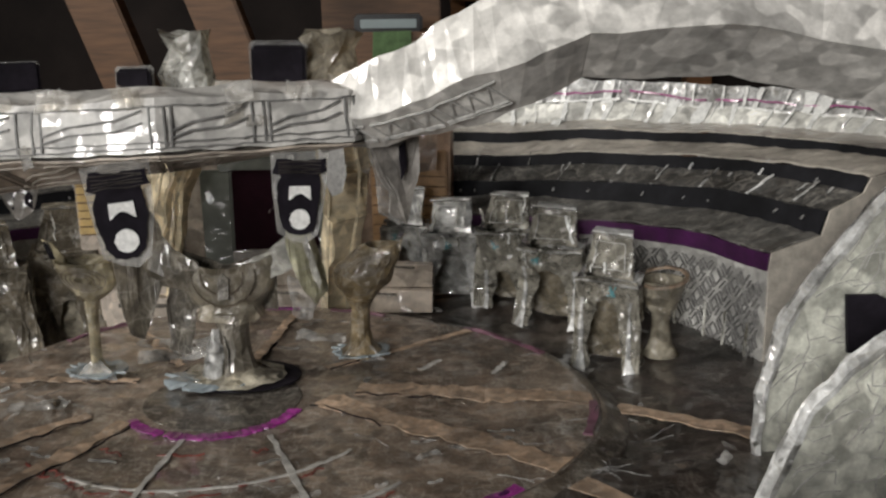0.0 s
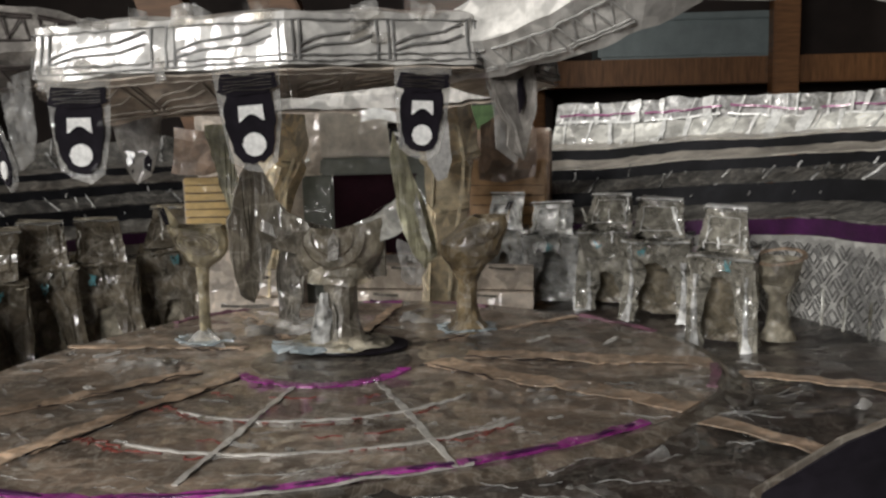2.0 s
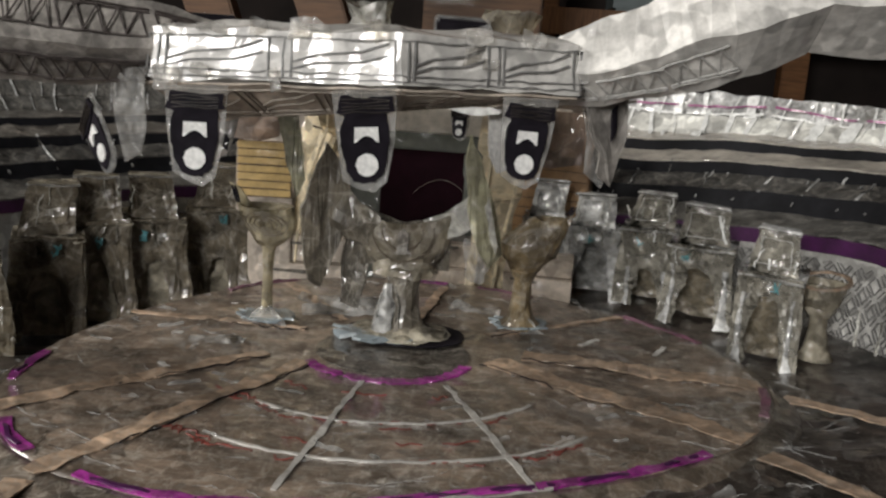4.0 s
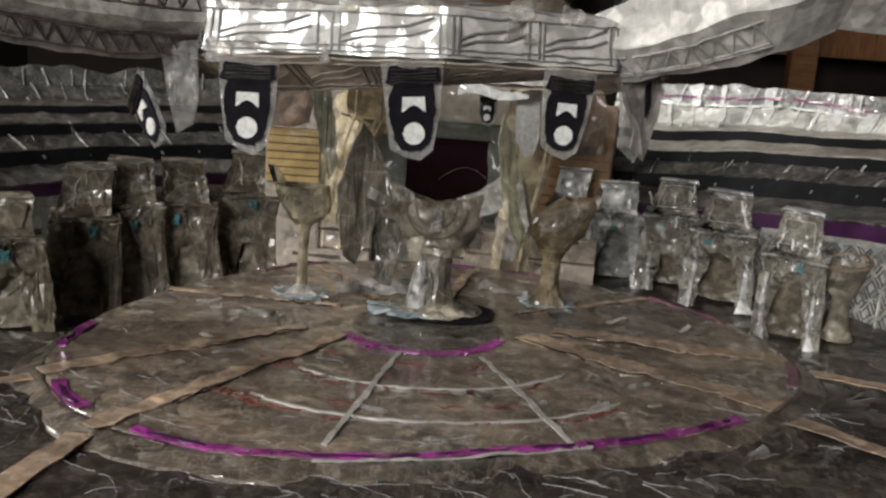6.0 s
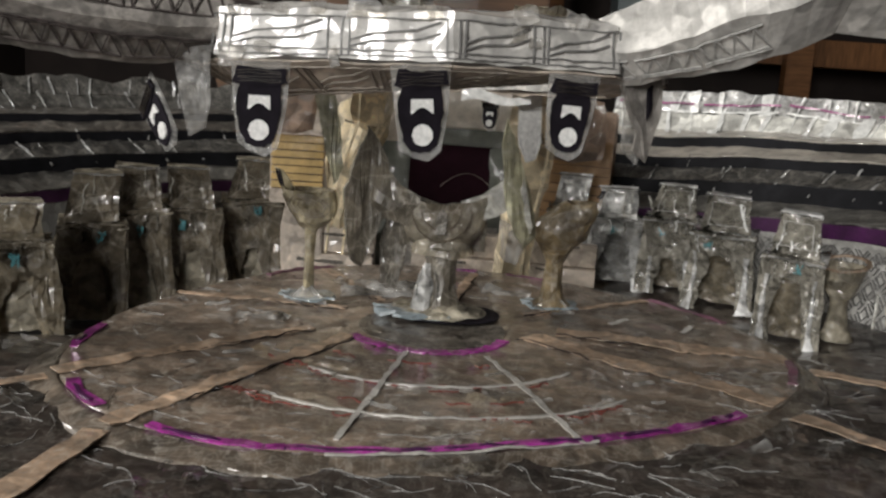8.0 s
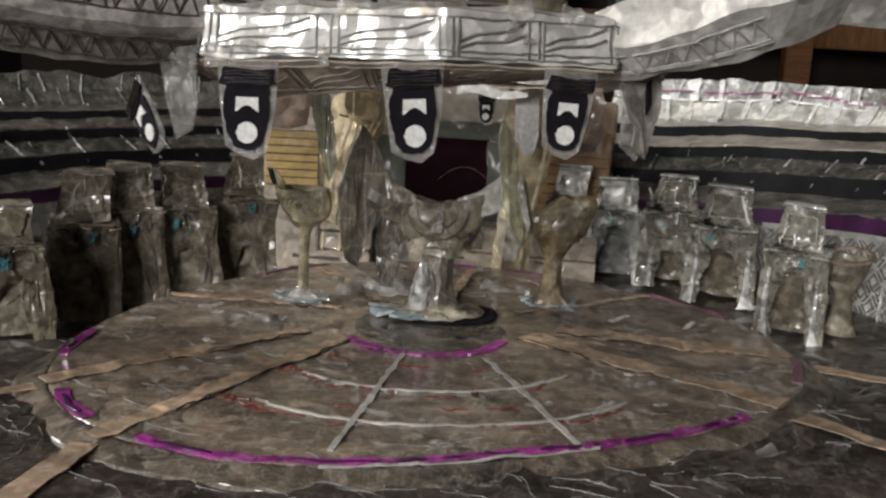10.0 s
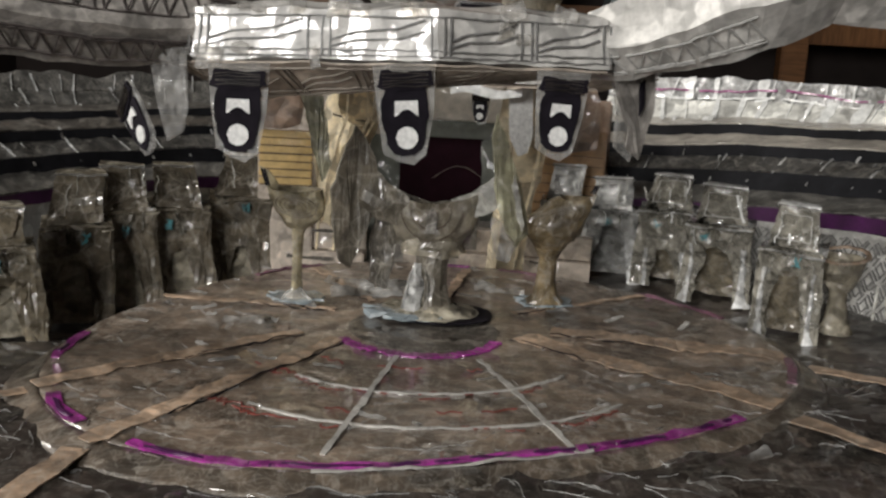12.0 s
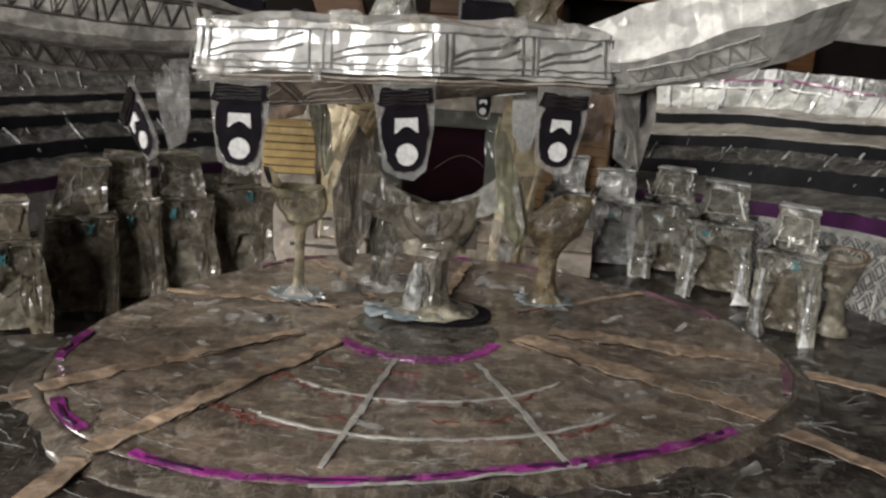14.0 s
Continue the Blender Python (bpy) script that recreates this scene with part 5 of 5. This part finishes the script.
# ---- lamp boxes and tape lumps on top of the back of the ring ----
def lamp_box(at, dims, turn, tilt, label):
    t = thing("lamp_box", (0, 0, 0), label=label, category="lamp box", group="lamp boxes on the ring")
    t.matrix_world = pose(at[0] * MM, at[1] * MM, at[2] * MM, tilt, 0, turn)
    x, y, z = dims
    part("box_body", crumple(box(-x, x, -y, y, 0, z * 2, 1.2), 0.7, 7, at[0]), M_BLACK, t)
    part("tape_wrap", crumple(box(-x - 0.8, x + 0.8, -y * 0.4, y * 0.5, -0.5, z * 2 + 0.9, 0.8), 0.7, 7, at[1]), M_FILM, t, "clear tape wrapped round it")
    return t


lamp_box((14, 88, 104), (11, 8, 9), 8, 8, "black marker lamp box wrapped in clear tape")
lamp_box((-88, 62, 104), (11, 7, 6), 30, -12, "flat black lamp box under a tape strip")
lamp_box((-48, 92, 104), (7, 5, 4), 10, 0, "small black lamp box under clear tape")


def tape_lump(at, r, h, label, mat):
    t = thing("tape_bundle", at, label=label, category="tape bundle", group="tape bundles on the ring")
    part("tape_wad", crumple(lathe([(r, 0), (r * 1.05, h * 0.3), (r * 0.9, h * 0.7), (r * 0.95, h), (0.4, h * 0.9)], 10), r * 0.45, 9, at[0]), mat, t)
    return t


tape_lump((-27, 100, 102), 10, 24, "crumpled clear tape bundle with a torn top", M_CLEARL)
tape_lump((34, 98, 103), 13, 22, "crumpled grey taped paper bundle", M_CLEAR)


# ---- entrance and big screen at the back ----
screen = thing("big_screen", (0, 172, 0), label="dark maroon back screen in a grey-green card frame", category="screen")
part("panel", crumple(plate([(-28, 12), (16, 14), (17, 55), (-28, 55)], 2.0), 0.6, 20), M_MAROON, screen, "dark maroon panel")
bm = bmesh.new()
ribbon(bm, [Vector((-10 + 26 * q, -3.0, 27 + 13 * math.sin(0.4 + 2.1 * q))) for q in np.linspace(0, 1, 16).tolist()], 0.1, (0, -1, 0), 0.1, 0.1, 4)
part("loose_thread", bm, M_LINING, screen, "thin curled thread")
part("header", crumple(box(-34, 26, -4, 2, 55, 64, 1), 1.0, 14), M_DARKGREEN, screen, "dark green-grey header")
part("upper_panel", crumple(box(-34, 28, -3, 3, 64, 100, 1), 1.2, 14), M_BEIGE, screen, "grey paper panel")
for x0, x1 in ((-44, -28), (16, 30)):
    part("frame_side", crumple(box(x0, x1, -3, 2, -30, 55, 1), 1.0, 12), M_DARKGREEN, screen, "dark taped frame side")
part("sill", crumple(box(-34, 26, -3, 2, -30, 12, 1), 1.0, 12), M_GREY, screen)


def plank_panel(name, x0, x1, y, z0, z1, turn, mat, count, label):
    t = thing(name, ((x0 + x1) / 2, y, 0), turn, label=label, category="panel")
    w = (x1 - x0) / 2
    # the yellow panel's board takes grey lining colour for the shade down there
    part("board", crumple(box(-w, w, 0, 3, -30, z1 + (0 if mat is M_YELLOW else 14), 0.8), 0.8, 14), M_LINING if mat is M_YELLOW else mat, t)
    h = (z1 - z0) / count
    for k in range(count):
        part("plank", crumple(box(-w + 0.6, w - 0.6, -1.4, 0.2, z0 + k * h + 0.45, z0 + (k + 1) * h - 0.25, 0.25), 0.3, 8, k), mat, t)
    bm = bmesh.new()
    for k in range(count + 1):
        ribbon(bm, line((-w + 0.8, -0.2, z0 + k * h), (w - 0.8, -0.2, z0 + k * h), 8), 0.5, (0, -1, 0), 0.5, 0.2, k)
    part("drawn_joint", bm, M_BROWN, t, "brown ink joints")
    return t


plank_panel("wood_panel", -97, -69, 140, 29, 57, 6, M_YELLOW, 7, "yellow card panel drawn as wooden planks")
plank_panel("wood_panel", 42, 84, 196, 8, 46, -8, M_ORANGE, 7, "orange-brown card panel drawn as wooden planks")
side = thing("entrance_wall", (0, 205, 0), label="brownish paper wall beside the entrance", category="wall panel")
part("panel", crumple(box(-112, -34, 0, 3, -30, 90, 1), 1.2, 16), M_LINING, side)
side2 = thing("entrance_wall", (70, 214, 0), -10, label="brownish paper wall beside the entrance", category="wall panel")
part("panel", crumple(box(-40, 18, 0, 3, -30, 76, 1), 1.2, 16, 3), M_ROSE, side2)

pale = thing("pale_card", (0, 88, 0), label="pale blue-white paper card hanging under the ring", category="paper card")
part("card", crumple(leaf([(28, 88), (39, 88), (40, 66), (38, 58), (34, 57), (30, 64)], 0.8, 3, lambda x, z: 0.3 * (x - 33)), 0.8, 8, 2), M_LENS, pale)
rose = thing("rose_panel", (0, 190, 0), -4, label="pinkish brown card panel above the planks", category="panel")
part("panel", crumple(leaf([(48, 50), (62, 48), (78, 51), (79, 70), (76, 82), (58, 84), (49, 78)], 1.4, 3), 1.3, 10), M_ROSE, rose)
rose_west = thing("rose_panel", (0, 137, 0), 6, label="pinkish brown card panel above the planks", category="panel")
part("panel", crumple(leaf([(-99, 60), (-84, 58), (-74, 61), (-72, 78), (-96, 82)], 1.4, 3), 1.2, 10, 4), M_ROSE, rose_west)
cream = thing("cream_sheet", (0, 150, 0), label="cream paper sheet folded beside the plank panel", category="paper sheet")
part("sheet", crumple(leaf([(-70, 58), (-64, 74), (-52, 80), (-36, 82), (-38, 64), (-44, 52), (-48, 38), (-52, 10), (-54, -22), (-70, -22), (-69, 20)], 1.0, 4, lambda x, z: -0.35 * (x + 52) - 5 * math.exp(-((z - 48) / 12) ** 2)), 1.6, 9, 2), M_CREAM, cream)
bm = bmesh.new()
ribbon(bm, line((-60, -4.6, 66), (-42, -7.5, 63), 10), 0.9, (0, -1, 0), 0.5, 0.4, 3)
part("fold_line", bm, M_INKBROWN, cream, "dark fold line")
steps = thing("entrance_step", (30, 150, 0), -4, label="cream card steps with dark ink joints at the entrance", category="steps")
for k in range(3):
    part("step", crumple(box(-52, 46, -4 * (2 - k), 6, -28 + k * 13, -16 + k * 13, 0.3), 1.4, 9, k), M_LINING, steps)
    for q in range(2):
        bm = bmesh.new()
        ribbon(bm, line((-44 + q * 50 + k * 9, -4 * (2 - k) - 1.0, -17 + k * 13), (-31 + q * 50 + k * 9, -4 * (2 - k) - 1.0, -18 + k * 13), 5), 1.0, (0, -1, 0), 0.8, 0.3, q)
        part("ink_joint", bm, M_INSIDE, steps, "dark ink dash")
# cream steps use the grey lining colour, which holds their shade
steps_west = thing("entrance_step", (-62, 146, 0), 6, label="cream card steps below the plank panel, greyed for their shade", category="steps")
for k in range(3):
    part("step", crumple(box(-24, 20, -4 * (2 - k), 6, -32 + k * 14, -19 + k * 14, 0.8), 0.9, 12, k + 5), M_LINING, steps_west)
    bm = bmesh.new()
    ribbon(bm, line((-20, -4 * (2 - k) - 0.6, -22 + k * 14), (4, -4 * (2 - k) - 0.6, -23 + k * 14), 5), 1.6, (0, -1, 0), 0.8, 0.3, k)
    part("ink_joint", bm, M_INSIDE, steps_west, "dark ink dash")

# ---- tape tatters along the ring ----
rnd = random.Random(21)
for k in range(22):
    i = rnd.choice((0, 0, 0, 1, 1, 2, 6))
    u = rnd.uniform(0.05, 0.95)
    p = ring_point(i, rnd.choice((0, 1, 1))).lerp(ring_point(i + 1, rnd.choice((0, 1, 1))), u)
    w, h = rnd.uniform(3, 8), rnd.uniform(2, 6)
    bm = surface(lambda s, v: ((s - 0.5) * w, 1.2 * math.sin(4 * s + k) * v, (v - 0.4) * h), 6, 4, 0.25)
    bm.transform(mpose(p.x, p.y - 1.6, p.z, rnd.uniform(-25, 25), rnd.uniform(-25, 25), rnd.uniform(-20, 30)))
    part("tape_tatter", crumple(bm, 1.3, 4, k), M_FILM, ring, "loose clear tape end")

# ---- the room behind ----
shelf = thing("wooden_shelf", (0, 2300, -800), label="brown wooden shelf rack across the room", category="shelf")
part("board", box(100, 1490, -10, 280, 935, 1005, 4), M_WOODH, shelf)
part("board", box(100, 1490, -10, 280, 1475, 1545, 4), M_WOODH, shelf)
for x in (752, 1400):
    part("post", box(x - 33, x + 33, -70, -11, 0, 2400, 4), M_WOOD, shelf)
for x in (124, 1466):
    part("upright", box(x - 20, x + 20, 120, 190, 0, 2400, 4), M_WOOD, shelf)
bin_box = thing("storage_box", (517, 2320, 205), label="pale blue-grey plastic storage box on the shelf", category="box")
part("tub", box(-233, 233, 0, 240, 0, 100, 8), M_BIN, bin_box)
part("lid", box(-243, 243, -8, 248, 100, 118, 4), M_BIN, bin_box)
desk_back = thing("wooden_cabinet", (28, 1255, -800), label="orange-brown wooden cabinet with clutter on top", category="cabinet")
part("cabinet_body", box(-166, 50, 0, 220, 0, 890, 4), M_BEAM, desk_back)
part("cabinet_back", box(-166, 50, 222, 240, 0, 2000, 3), M_BEAM, desk_back)
dev = thing("black_device", (0, 1262, 90), 4, label="black plastic device lying on the cabinet", category="device")
part("device_body", box(-60, 50, 0, 90, 0, 28, 4), M_DEVICE, dev)
part("device_panel", box(-50, 40, -3, 0, 6, 20, 1), M_BIN, dev, "grey front panel")
cloth = thing("green_cloth", (0, 1246, 50), label="dull green cloth hanging over the cabinet edge", category="cloth")
part("cloth_sheet", crumple(box(-30, 32, 0, 5, 0, 41, 0.8), 2.5, 14), M_LEAF, cloth)
for x, lab in ((-121, "leaning orange-brown wooden beam"), (57, "leaning orange-brown wooden beam behind the ring")):
    beam = thing("wooden_beam", (x, 1190, -800), label=lab, category="beam", group="leaning beams")
    bm = box(-36, 36, -22, 22, 12, 1700, 3)
    bm.transform(mpose(0, 0, 0, 0, -19, 0))
    part("beam_body", bm, M_BEAM, beam)
